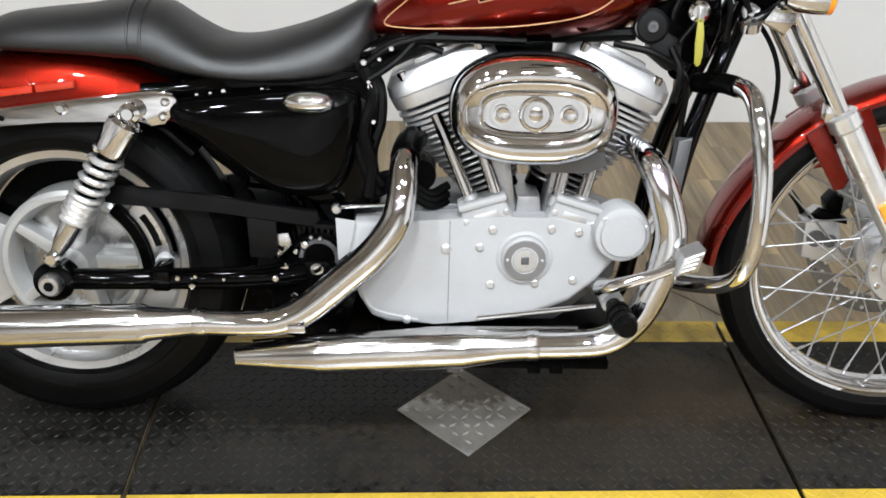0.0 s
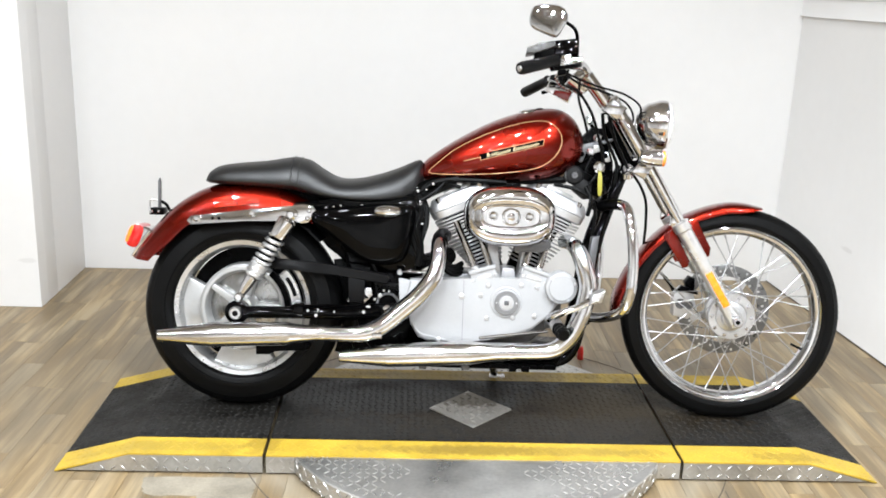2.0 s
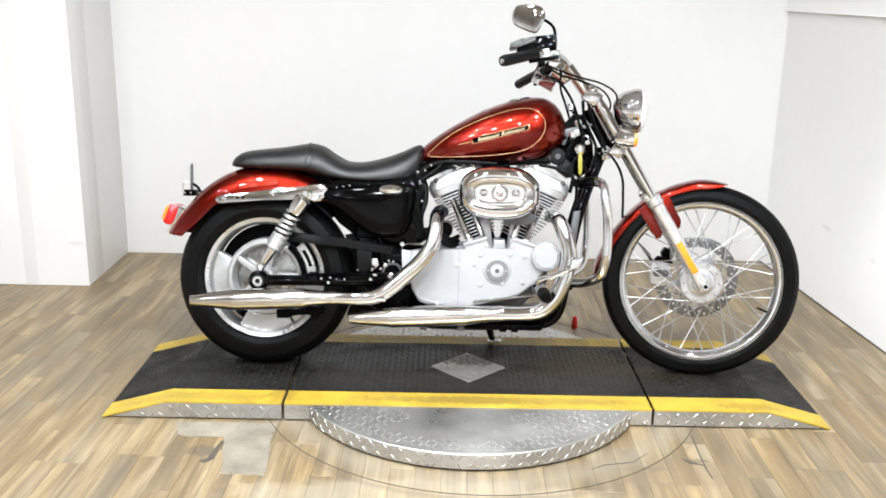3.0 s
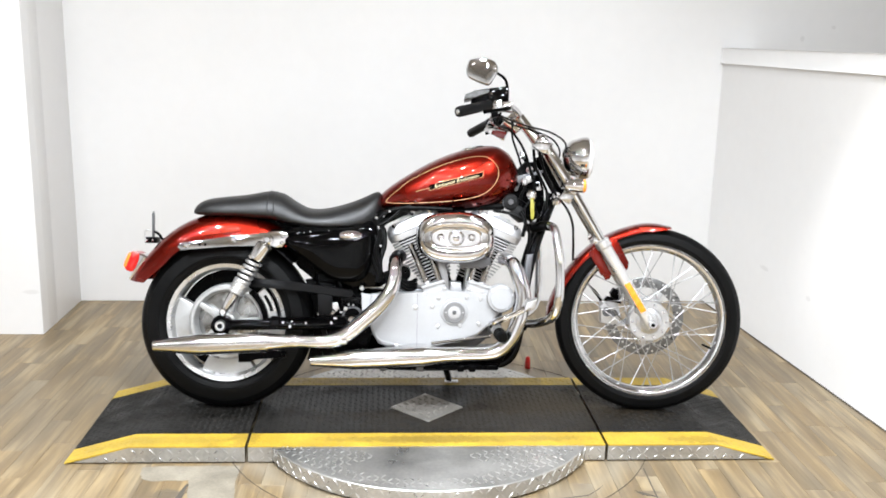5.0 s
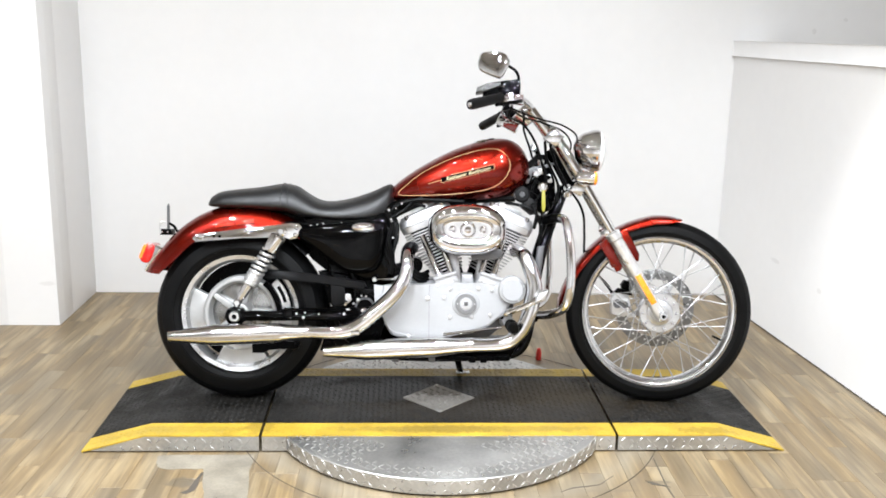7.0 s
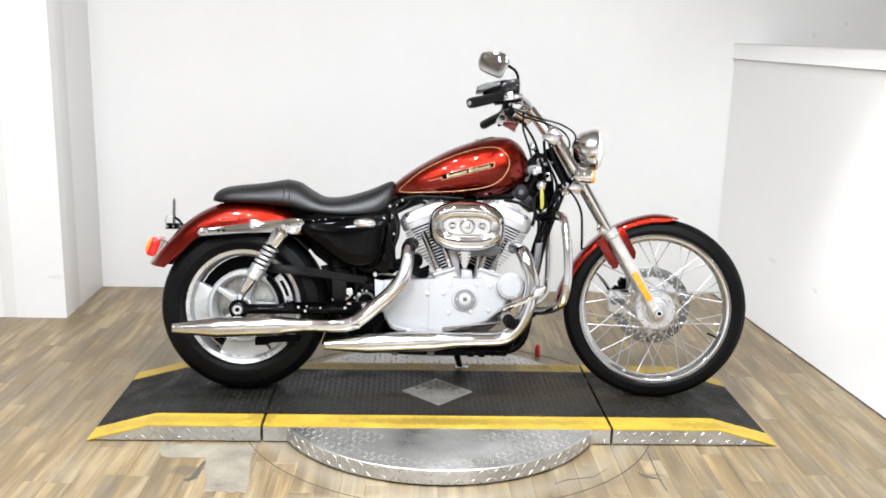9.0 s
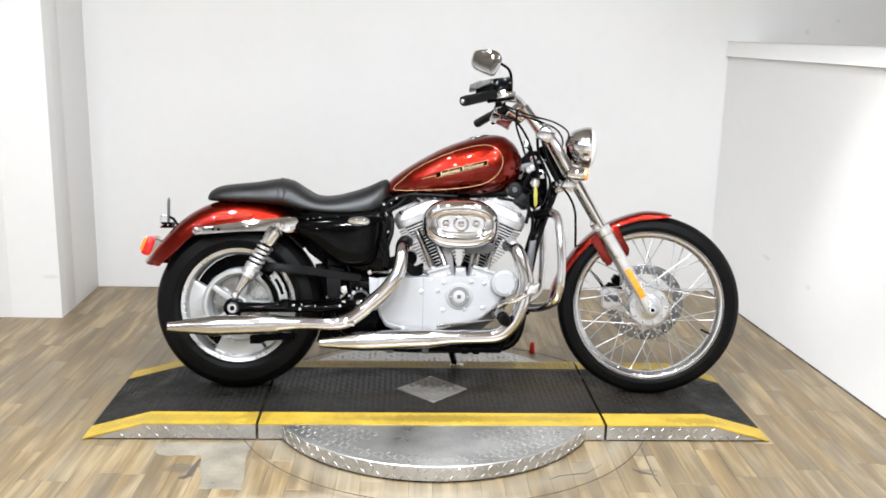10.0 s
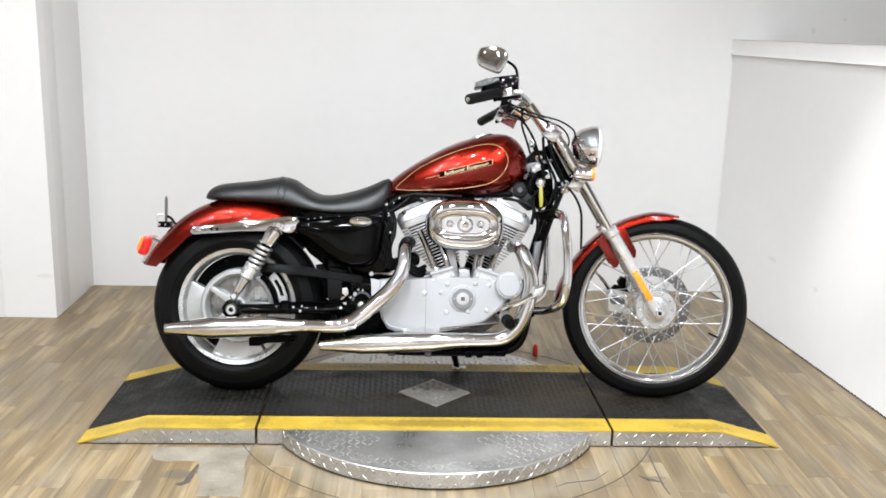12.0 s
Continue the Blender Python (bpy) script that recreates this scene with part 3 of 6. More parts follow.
def tyre(parent, c, outer, bead, half, label, grooves):
    prof = []
    tall = outer - bead
    # bead flange, dished sidewall, raised band, shoulder rib and crown
    side_rows = [(0.74, 0.00), (0.86, 0.05), (0.90, 0.12), (0.93, 0.22), (0.985, 0.25), (0.99, 0.38), (0.97, 0.41), (0.97, 0.54), (0.955, 0.57), (0.93, 0.66), (0.90, 0.68), (0.80, 0.80), (0.62, 0.905), (0.42, 0.965), (0.30, 0.985)]
    prof = [(-half * w, bead + tall * r) for w, r in side_rows] + [(-half * 0.24, outer - 0.004), (-half * 0.20, outer - 0.001), (0, outer), (half * 0.20, outer - 0.001), (half * 0.24, outer - 0.004)] + [(half * w, bead + tall * r) for w, r in side_rows[::-1]]
    prof += [(half * 0.7, bead - 0.004), (-half * 0.7, bead - 0.004)]
    t = part("tyre", lathe(prof, (c[0], 0, c[1]), (0, 1, 0), 96, closed=True), RUBBER, parent, label)
    cut_data = None
    for k in range(grooves):
        for side in (-1, 1):
            if cut_data is None:
                pts = []
                for a in (0.62, 0.80, 0.98, 1.16):
                    r = bead + tall * np.interp(math.cos(a), (0.30, 0.42, 0.62, 0.80, 0.90), (0.985, 0.965, 0.905, 0.80, 0.68))
                    ang = 0.5 / grooves * 2 * math.pi * (a - 0.62)
                    pts.append(((r - 0.0012) * math.sin(ang), -half * math.cos(a), (r - 0.0012) * math.cos(ang)))
                ob = part("tread_groove", tube(pts, 0.0016, 6, 2), GAP, t)
                cut_data = ob.data
            else:
                ob = new("tread_groove", cut_data)
                ob.parent = t
            ob.matrix_basis = Matrix.Translation((c[0], 0, c[1])) @ Matrix.Rotation(2 * math.pi * (k + 0.25 * side) / grooves, 4, "Y") @ Matrix.Diagonal((1, side * -1, 1, 1))
    return t


# front wheel
front_rim = part("front_wheel", lathe([(-0.027, 0.283), (-0.031, 0.286), (-0.035, 0.285), (-0.036, 0.281), (-0.033, 0.278), (-0.030, 0.276), (-0.030, 0.271), (-0.027, 0.266), (-0.021, 0.2635), (-0.017, 0.260), (-0.010, 0.2565), (0.010, 0.2565), (0.017, 0.260),
                                       (0.021, 0.2635), (0.027, 0.266), (0.030, 0.271), (0.033, 0.278), (0.036, 0.281), (0.035, 0.285), (0.031, 0.286), (0.027, 0.283), (0.016, 0.272), (-0.016, 0.272)], (FW[0], 0, FW[1]), (0, 1, 0), 96, closed=True), RIM, bike, "chrome wire-spoked front wheel")
tyre(front_rim, FW, 0.341, 0.279, 0.043, "black front tyre with a plain sidewall", 40)
part("hub", lathe([(-0.072, 0.016), (-0.070, 0.030), (-0.056, 0.034), (-0.052, 0.042), (-0.050, 0.046), (-0.053, 0.050), (-0.053, 0.071), (-0.046, 0.074), (-0.040, 0.068), (-0.034, 0.040), (0.034, 0.040), (0.040, 0.062), (0.046, 0.066), (0.052, 0.060), (0.056, 0.03), (0.07, 0.016)],
                  (FW[0], 0, FW[1]), (0, 1, 0), 40), HEADS, front_rim, "polished alloy hub")
for k in range(10):
    a = 2 * math.pi * k / 10
    bolt(FW[0] + 0.061 * math.cos(a), -0.052, FW[1] + 0.061 * math.sin(a), 0.006, 0.005, front_rim, CHROME, "hub_bolt")
brake = part("brake_disc", lathe([(0.070, 0.110), (0.0695, 0.145), (0.071, 0.148), (0.074, 0.148), (0.0755, 0.145), (0.075, 0.110)], (FW[0], 0, FW[1]), (0, 1, 0), 72, closed=True), ROTOR, front_rim, "dark steel brake disc with drill holes filled in bright")
part("disc_carrier", lathe([(0.060, 0.03), (0.068, 0.055), (0.0705, 0.058), (0.0745, 0.056), (0.075, 0.03)], (FW[0], 0, FW[1]), (0, 1, 0), 40), HEADS, front_rim)
for k in range(5):
    arm_ob = part("carrier_arm", prism([(0.050, -0.014), (0.118, -0.007), (0.118, 0.007), (0.050, 0.014)], 0.0700, 0.0740, 0.001), HEADS, front_rim)
    arm_ob.matrix_basis = turned(FW[0], 0, FW[1], 0, 2 * math.pi * k / 5 + 0.3, 0)
# drill holes as bright alloy plugs, standing in for the lit floor behind
hole = lathe([(0.0692, 0.0042), (0.0762, 0.0042)], (0, 0, 0), (0, 1, 0), 8)
hole_ob = part("disc_button", hole, ALLOY, front_rim)
for k in range(48):
    a = 2 * math.pi * k / 48
    r = (0.114, 0.126, 0.138)[k % 3]
    ob = hole_ob if k == 0 else new("disc_button", hole_ob.data)
    ob.parent = front_rim
    ob.matrix_basis = Matrix.Translation((FW[0] + r * math.cos(a), 0, FW[1] + r * math.sin(a)))


def spoke_mesh(side, lead):
    a = radians(62 * lead)
    p0 = (0.070 * math.cos(a), side * (0.049 if lead > 0 else 0.043), 0.070 * math.sin(a))
    p1 = (0.261, side * 0.008, 0.0)
    bm = rod(p0, p1, 0.0018, 8)
    way = (Vector(p1) - Vector(p0)).normalized()
    q = Vector(p1) - way * 0.022
    rod(q, p1, 0.0030, 8, bm)
    return bm


masters = {}
for k in range(40):
    side, lead = (-1, 1)[k % 2], (-1, 1)[(k // 2) % 2]
    if (side, lead) not in masters:
        ob = part("spoke", spoke_mesh(side, lead), SPOKE, front_rim)
        masters[(side, lead)] = ob.data
    else:
        ob = new("spoke", masters[(side, lead)])
        ob.parent = front_rim
    ob.matrix_basis = turned(FW[0], 0, FW[1], 0, 2 * math.pi * k / 40 + 0.05, 0)
part("valve", rod((FW[0] + 0.238, 0.0, FW[1] - 0.105), (FW[0] + 0.205, 0.0, FW[1] - 0.09), 0.004, 8), HOSE, front_rim)
part("front_axle", lathe([(-0.142, 0.007), (-0.142, 0.012), (-0.136, 0.0145), (-0.118, 0.0145), (-0.07, 0.012), (0.13, 0.012)], (FW[0], 0, FW[1]), (0, 1, 0), 16), CHROME, bike)
part("axle_end", lathe([(-0.1425, 0.007), (-0.1428, 0.002)], (FW[0], 0, FW[1]), (0, 1, 0), 12), GAP, bike)

# rear wheel
rear_rim = part("rear_wheel", lathe([(-0.045, 0.222), (-0.052, 0.222), (-0.054, 0.217), (-0.050, 0.200), (-0.030, 0.190), (0.030, 0.190), (0.050, 0.200), (0.054, 0.217), (0.052, 0.222), (0.045, 0.222), (0.02, 0.205), (-0.02, 0.205)],
                                    (RW[0], 0, RW[1]), (0, 1, 0), 96, closed=True), WHEELLIP, bike, "silver cast slotted rear wheel")
tyre(rear_rim, RW, 0.313, 0.216, 0.074, "wide black rear tyre", 36)


def sector(r0, r1, a0, a1, y0, y1, steps=14, bevel=0.003):
    outline = [(r1 * math.cos(radians(a0 + (a1 - a0) * k / steps)), r1 * math.sin(radians(a0 + (a1 - a0) * k / steps))) for k in range(steps + 1)]
    outline += [(r0 * math.cos(radians(a1 - (a1 - a0) * k / steps)), r0 * math.sin(radians(a1 - (a1 - a0) * k / steps))) for k in range(steps + 1)]
    return prism(outline, y0, y1, bevel)


for a in (182, 271, 332):
    ob = part("web", sector(0.128, 0.196, a - 29, a + 29, -0.026, 0.016), WHEEL, rear_rim)
    ob.matrix_basis = Matrix.Translation((RW[0], 0, RW[1]))
part("dish", lathe([(-0.006, 0.03), (-0.004, 0.08), (0.004, 0.12), (0.012, 0.12), (0.012, 0.03)], (RW[0], 0, RW[1]), (0, 1, 0), 64, closed=True), RECESS, rear_rim)
part("inner_ring", lathe([(-0.042, 0.116), (-0.047, 0.120), (-0.047, 0.129), (-0.041, 0.137), (0.02, 0.140), (0.02, 0.112), (-0.01, 0.110)], (RW[0], 0, RW[1]), (0, 1, 0), 64, closed=True), WHEEL, rear_rim)
for k in range(5):
    ob = part("web_spoke", prism([(0.03, -0.014), (0.118, -0.009), (0.118, 0.009), (0.03, 0.014)], -0.044, 0.0, 0.004), WHEEL, rear_rim)
    ob.matrix_basis = turned(RW[0], 0, RW[1], 0, -radians(146 + 72 * k), 0)
part("hub", lathe([(-0.075, 0.02), (-0.070, 0.036), (-0.045, 0.042), (0.05, 0.05), (0.06, 0.03)], (RW[0], 0, RW[1]), (0, 1, 0), 32), WHEEL, rear_rim)
part("drive_pulley", lathe([(0.040, 0.05), (0.040, 0.188), (0.085, 0.188), (0.085, 0.05)], (RW[0], 0, RW[1]), (0, 1, 0), 64, closed=True), SATIN, rear_rim)
part("rear_axle", lathe([(-0.170, 0.009), (-0.170, 0.016), (-0.162, 0.0205), (-0.140, 0.0205), (-0.135, 0.013), (0.14, 0.013)], (RW[0], 0, RW[1]), (0, 1, 0), 24), ALLOY, bike)
part("axle_socket", lathe([(-0.1705, 0.009), (-0.1708, 0.002)], (RW[0], 0, RW[1]), (0, 1, 0), 12), GAP, bike)


# mudguards
def arch_shell(outer, inner, half, thick=0.004, n=9, power=2.6, taper=None):
    """A curved guard: stations of crown point and lower edge in the plane of the wheel."""
    o, i = spline([(a, 0, b) for a, b in outer], 5), spline([(a, 0, b) for a, b in inner], 5)
    rings = []
    for s, (p, q) in enumerate(zip(o, i)):
        w = half if taper is None else half * np.interp(s / (len(o) - 1), [t[0] for t in taper], [t[1] for t in taper])
        ring, back = [], []
        for k in range(n * 2 + 1):
            a = math.pi * k / (n * 2)
            c, sn = math.cos(a), math.sin(a)
            y = -w * math.copysign(abs(c) ** (2 / power), c)
            f = abs(sn) ** (2 / power)
            ring.append((q[0] + (p[0] - q[0]) * f, y, q[2] + (p[2] - q[2]) * f))
            g = f * (1 - thick / max(0.02, math.hypot(p[0] - q[0], p[2] - q[2])))
            back.append((q[0] + (p[0] - q[0]) * g, y * (1 - thick / w), q[2] + (p[2] - q[2]) * g))
        rings.append(ring + back[::-1])
    return rings_to_mesh(rings)


rear_fender = part("rear_fender", arch_shell(
    [(-1.112, 0.462), (-1.092, 0.500), (-1.036, 0.575), (-0.962, 0.645), (-0.870, 0.694), (-0.760, 0.712), (-0.650, 0.700), (-0.560, 0.662), (-0.500, 0.610)],
    [(-1.050, 0.455), (-1.035, 0.470), (-0.985, 0.515), (-0.925, 0.572), (-0.860, 0.594), (-0.765, 0.600), (-0.680, 0.600), (-0.600, 0.600), (-0.540, 0.590)],
    0.098, taper=[(0, 0.9), (0.3, 1.0), (1, 1.0)]), RED, bike, "pearl red rear mudguard")
part("fender_trim", tube([(-1.110, -0.050, 0.466), (-1.088, -0.052, 0.500), (-1.055, -0.053, 0.545)], 0.006, 8), CHROME, rear_fender)
for x0, x1 in ((-0.845, -0.778), (-0.774, -0.708)):
    part("side_reflector", prism([(x0, 0.640 + (x0 + 0.845) * 0.14), (x0 + 0.002, 0.627 + (x0 + 0.845) * 0.14), (x1, 0.627 + (x1 + 0.845) * 0.14), (x1, 0.640 + (x1 + 0.845) * 0.14)], -0.104, -0.092, 0.002), REDLENS, rear_fender, "red side reflector")
part("front_fender", arch_shell(
    [(0.406, 0.325), (0.414, 0.385), (0.448, 0.465), (0.500, 0.543), (0.565, 0.610), (0.650, 0.660), (0.740, 0.689), (0.800, 0.692), (0.855, 0.682)],
    [(0.430, 0.325), (0.438, 0.378), (0.470, 0.452), (0.518, 0.523), (0.578, 0.583), (0.655, 0.630), (0.738, 0.658), (0.797, 0.664), (0.850, 0.676)],
    0.058), RED, bike, "pearl red front mudguard")
for side in (-1, 1):
    part("fender_bracket", prism([(0.552, 0.585), (0.582, 0.608), (0.640, 0.508), (0.634, 0.490), (0.618, 0.486)], side * 0.066 - 0.006, side * 0.066 + 0.006, 0.003), RED, bike)
    part("fender_bracket", prism([(0.612, 0.618), (0.652, 0.640), (0.700, 0.553), (0.698, 0.528), (0.682, 0.520), (0.660, 0.560)], side * 0.066 - 0.006, side * 0.066 + 0.006, 0.003), RED, bike)

# chrome fender struts and shocks
for side in (-1, 1):
    y = side * 0.118
    strut = part("fender_strut", prism([(-0.923, 0.588), (-0.912, 0.602), (-0.742, 0.626), (-0.572, 0.649), (-0.542, 0.646), (-0.532, 0.634), (-0.536, 0.614), (-0.554, 0.592), (-0.577, 0.588), (-0.602, 0.601),
                                        (-0.742, 0.592), (-0.912, 0.574)], y - 0.008, y + 0.008, 0.004), CHROME, bike, "long chrome mudguard strut")
    for bx, bz in ((-0.893, 0.595), (-0.724, 0.616)):
        part("bolt", lathe([(0, 0.011), (0.004 * side, 0.011), (0.008 * side, 0.006)], (bx, y + 0.008 * side, bz), (0, 1, 0), 12), CHROME, strut)
    for bx in (-0.845, -0.825):
        part("hole", lathe([(0, 0.005), (0.0006 * side, 0.005)], (bx, y + 0.008 * side, 0.597), (0, 1, 0), 10), GAP, strut)
    for bx, bz in ((-0.551, 0.630), (-0.556, 0.606)):
        part("bolt", lathe([(0, 0.0075), (0.004 * side, 0.0075), (0.007 * side, 0.004)], (bx, y + 0.008 * side, bz), (0, 1, 0), 10), CHROME, strut)
    top, bottom = Vector((-0.600, side * 0.150, 0.618)), Vector((-0.754, side * 0.150, 0.362))
    way = bottom - top
    ln = way.length
    shock = part("shock_absorber", rod(top, bottom, 0.009, 12), CHROME, bike, "chrome coil-over shock absorber")
    part("cover", lathe([(0.018, 0.022), (0.024, 0.029), (0.072, 0.029), (0.082, 0.026), (0.085, 0.018)], top, way, 24), CHROME, shock)
    part("damper", lathe([(0.20, 0.020), (0.205, 0.0245), (0.221, 0.0245), (0.225, 0.0205), (0.268, 0.0165), (0.284, 0.012), (ln, 0.011)], top, way, 20), CHROME, shock)
    u = way.normalized().orthogonal().normalized()
    v = way.normalized().cross(u)
    coil = [top + way.normalized() * (0.082 + (0.0184 * k / 12 if k <= 60 else 0.092 + 0.0110 * (k - 60) / 12)) + 0.0240 * (u * math.cos(2 * math.pi * k / 12) + v * math.sin(2 * math.pi * k / 12)) for k in range(109)]  # five open turns, then four close ones
    part("spring", tube(coil, 0.0060, 8, 1), POLISHED, shock)
    part("spring_core", lathe([(0.08, 0.0165), (0.215, 0.0165)], top, way, 16), SATIN, shock)
    part("bush", lathe([(-0.018 * side, 0.017), (0.018 * side, 0.017), (0.024 * side, 0.010), (0.030 * side, 0.009)], top, (0, 1, 0), 16), CHROME, shock)
    part("bush", lathe([(-0.015 * side, 0.014), (0.015 * side, 0.014), (0.021 * side, 0.009)], bottom, (0, 1, 0), 16), CHROME, shock)

# swingarm, belt guard, frame
for side in (-1, 1):
    arm = part("swingarm", tube([(-0.770, side * 0.128, 0.312), (-0.600, side * 0.128, 0.315), (-0.420, side * 0.120, 0.318), (-0.330, side * 0.10, 0.322)], [0.020, 0.019, 0.021, 0.024], 14), BLACK, bike, "gloss black swingarm")
    part("axle_boss", lathe([(-0.150 if side < 0 else 0.11, 0.030), (-0.146 if side < 0 else 0.114, 0.036), (-0.112 if side < 0 else 0.146, 0.036), (-0.108 if side < 0 else 0.15, 0.030)], (RW[0], 0, RW[1]), (0, 1, 0), 24), BLACK, arm)
    part("clamp", block(-0.590, -0.560, side * 0.128 - 0.024, side * 0.128 + 0.024, 0.300, 0.347, 0.004), BLACK, arm)
part("brake_line_bracket", tube([(-0.60, -0.150, 0.338), (-0.52, -0.150, 0.342), (-0.42, -0.148, 0.344), (-0.36, -0.14, 0.35)], 0.004, 8), BLACK, bike)
part("belt_guard", prism([(-0.680, 0.462), (-0.662, 0.479), (-0.628, 0.478), (-0.508, 0.467), (-0.307, 0.441), (-0.300, 0.425), (-0.311, 0.409), (-0.480, 0.435), (-0.654, 0.447), (-0.678, 0.450)], -0.112, -0.100, 0.004), GUARD, bike, "dark grey plastic belt guard")
part("lower_belt_guard", prism([(-0.714, 0.203), (-0.696, 0.209), (-0.612, 0.219), (-0.540, 0.214), (-0.545, 0.190), (-0.653, 0.187), (-0.670, 0.174), (-0.712, 0.173)], -0.088, -0.078, 0.003), SATIN, bike)
arc = [radians(78 - 12 * k) for k in range(4)]
part("inner_fender", arch_shell([(RW[0] + 0.345 * math.cos(a), RW[1] + 0.345 * math.sin(a)) for a in arc], [(RW[0] + 0.322 * math.cos(a), RW[1] + 0.322 * math.sin(a)) for a in arc], 0.088), SATIN, bike)
part("rear_panel", prism([(-0.445, 0.500), (-0.300, 0.470), (-0.255, 0.330), (-0.270, 0.215), (-0.405, 0.215), (-0.425, 0.300)], -0.035, 0.08, 0.01), RUBBER, bike)
axle_place = Matrix.Translation((RW[0], 0, RW[1]))
caliper = part("rear_caliper", sector(0.158, 0.188, 0, 44, -0.072, -0.052), ALLOY, bike, "grey rear brake caliper bracket")
caliper.matrix_basis = axle_place
part("slot", sector(0.167, 0.179, 15, 36, -0.0735, -0.0715, bevel=0), GAP, caliper)
part("pad_arc", sector(0.138, 0.156, 0, 52, -0.085, -0.060), SATIN, caliper)
part("boss", lathe([(-0.071, 0.017), (-0.082, 0.016), (-0.086, 0.012)], (0.176, 0, 0.015), (0, 1, 0), 20), SILVER, caliper)
part("drive_belt", tube([(-0.70, 0.085, 0.44), (-0.50, 0.085, 0.44), (-0.30, 0.085, 0.42)], 0.012, 8), HOSE, bike)

for side in (-1, 1):
    part("frame_tube", tube([(0.430, side * 0.035, 0.800), (0.390, side * 0.055, 0.700), (0.345, side * 0.075, 0.570), (0.318, side * 0.085, 0.440), (0.304, side * 0.09, 0.320), (0.262, side * 0.09, 0.195), (0.12, side * 0.09, 0.170),
                             (-0.20, side * 0.09, 0.170), (-0.30, side * 0.08, 0.200), (-0.335, side * 0.06, 0.300), (-0.350, side * 0.06, 0.450), (-0.400, side * 0.06, 0.600)], 0.0165, 12), BLACK, bike, "gloss black frame tube")
    part("frame_rail", tube([(0.33, side * 0.03, 0.83), (0.20, side * 0.03, 0.78), (0.0, side * 0.04, 0.762), (-0.14, side * 0.045, 0.745), (-0.25, side * 0.07, 0.700), (-0.50, side * 0.085, 0.650), (-0.60, side * 0.085, 0.640)], 0.014, 12), BLACK, bike)
part("steering_neck", rod((0.368, 0, 0.935), (0.446, 0, 0.80), 0.020, 20), BLACK, bike)
part("neck_gusset", prism([(0.255, 0.830), (0.330, 0.870), (0.385, 0.800), (0.375, 0.720), (0.345, 0.690), (0.295, 0.740)], -0.025, 0.025, 0.008), SATIN, bike)
part("frame_casting", prism([(-0.30, 0.66), (-0.22, 0.68), (-0.20, 0.60), (-0.225, 0.52), (-0.21, 0.45), (-0.26, 0.44), (-0.28, 0.55)], -0.105, -0.075, 0.008), BLACK, bike)

# engine
PRIM = [(-0.237, 0.428), (-0.246, 0.380), (-0.244, 0.340), (-0.232, 0.290), (-0.209, 0.252), (-0.179, 0.239), (-0.094, 0.239), (0.006, 0.248), (0.086, 0.260), (0.146, 0.286), (0.191, 0.325),
        (0.221, 0.365), (0.234, 0.400), (0.211, 0.428), (0.166, 0.442), (0.106, 0.442), (0.006, 0.442), (-0.094, 0.435)]
case = part("crankcase_cover", prism(PRIM, -0.134, -0.07, 0.012, 3), SILVER, bike, "silver powder-coated engine side cover")
part("crankcase", prism([(-0.244, 0.422), (-0.239, 0.282), (-0.1460, 0.217), (0.126, 0.217), (0.236, 0.312), (0.246, 0.412), (0.126, 0.452), (-0.134, 0.447)], -0.071, 0.12, 0.01), GREY, case, "dark grey engine case")
part("cover_seam", block(-0.0725, -0.0715, -0.1346, -0.132, 0.246, 0.434), GREY, case)
part("cover_lip", tube([(-0.230, -0.1300, 0.325), (-0.210, -0.1320, 0.270), (-0.1560, -0.1320, 0.252), (-0.1260, -0.1320, 0.246)], 0.004, 8), SILVER, case)
timer = part("timer_cover", lathe([(-0.1320, 0.050), (-0.1360, 0.049), (-0.1390, 0.044), (-0.1380, 0.041), (-0.1440, 0.040), (-0.1470, 0.037), (-0.1475, 0.006)], (0.060, 0, 0.368), (0, 1, 0), 48), SILVER, case, "round timer cover with a grey ring")
part("ring", lathe([(-0.1476, 0.024), (-0.1485, 0.025), (-0.1485, 0.036), (-0.1476, 0.037)], (0.060, 0, 0.368), (0, 1, 0), 40, closed=True), RINGGREY, timer)
part("emblem", lathe([(-0.1476, 0.021), (-0.1500, 0.020), (-0.1505, 0.010), (-0.1505, 0.001)], (0.060, 0, 0.368), (0, 1, 0), 32), HEADS, timer)
part("emblem_mark", block(0.053, 0.067, -0.1515, -0.1500, 0.361, 0.375, 0.001), GREY, timer)
for sx in (-0.0305, 0.0305):
    bolt(0.060 + sx, -0.1485, 0.368, 0.0028, 0.002, timer, HEADS)
for bx, bz in ((-0.078, 0.383), (-0.019, 0.387), (0.003, 0.419), (0.105, 0.422), (0.153, 0.417), (0.002, 0.317), (0.081, 0.321), (0.148, 0.327), (-0.145, 0.247), (-0.227, 0.334)):
    bolt(bx, -0.1340, bz, 0.0075 if bx != -0.078 else 0.009, 0.005, case, HEADS)
nose = part("filter_cover", lathe([(-0.10, 0.050), (-0.1500, 0.050), (-0.1560, 0.047), (-0.1580, 0.040), (-0.1620, 0.038), (-0.1630, 0.004)], (0.226, 0, 0.420), (0, 1, 0), 40), SILVER, case, "round silver end cover")
for a in (140, 20, 300):
    bolt(0.226 + 0.042 * math.cos(radians(a)), -0.1550, 0.420 + 0.042 * math.sin(radians(a)), 0.005, 0.004, nose, HEADS)
part("sprocket_cover", prism([(-0.272, 0.432), (-0.268, 0.352), (-0.205, 0.405), (-0.225, 0.425)], -0.1220, -0.12, 0.006), SILVER, bike)
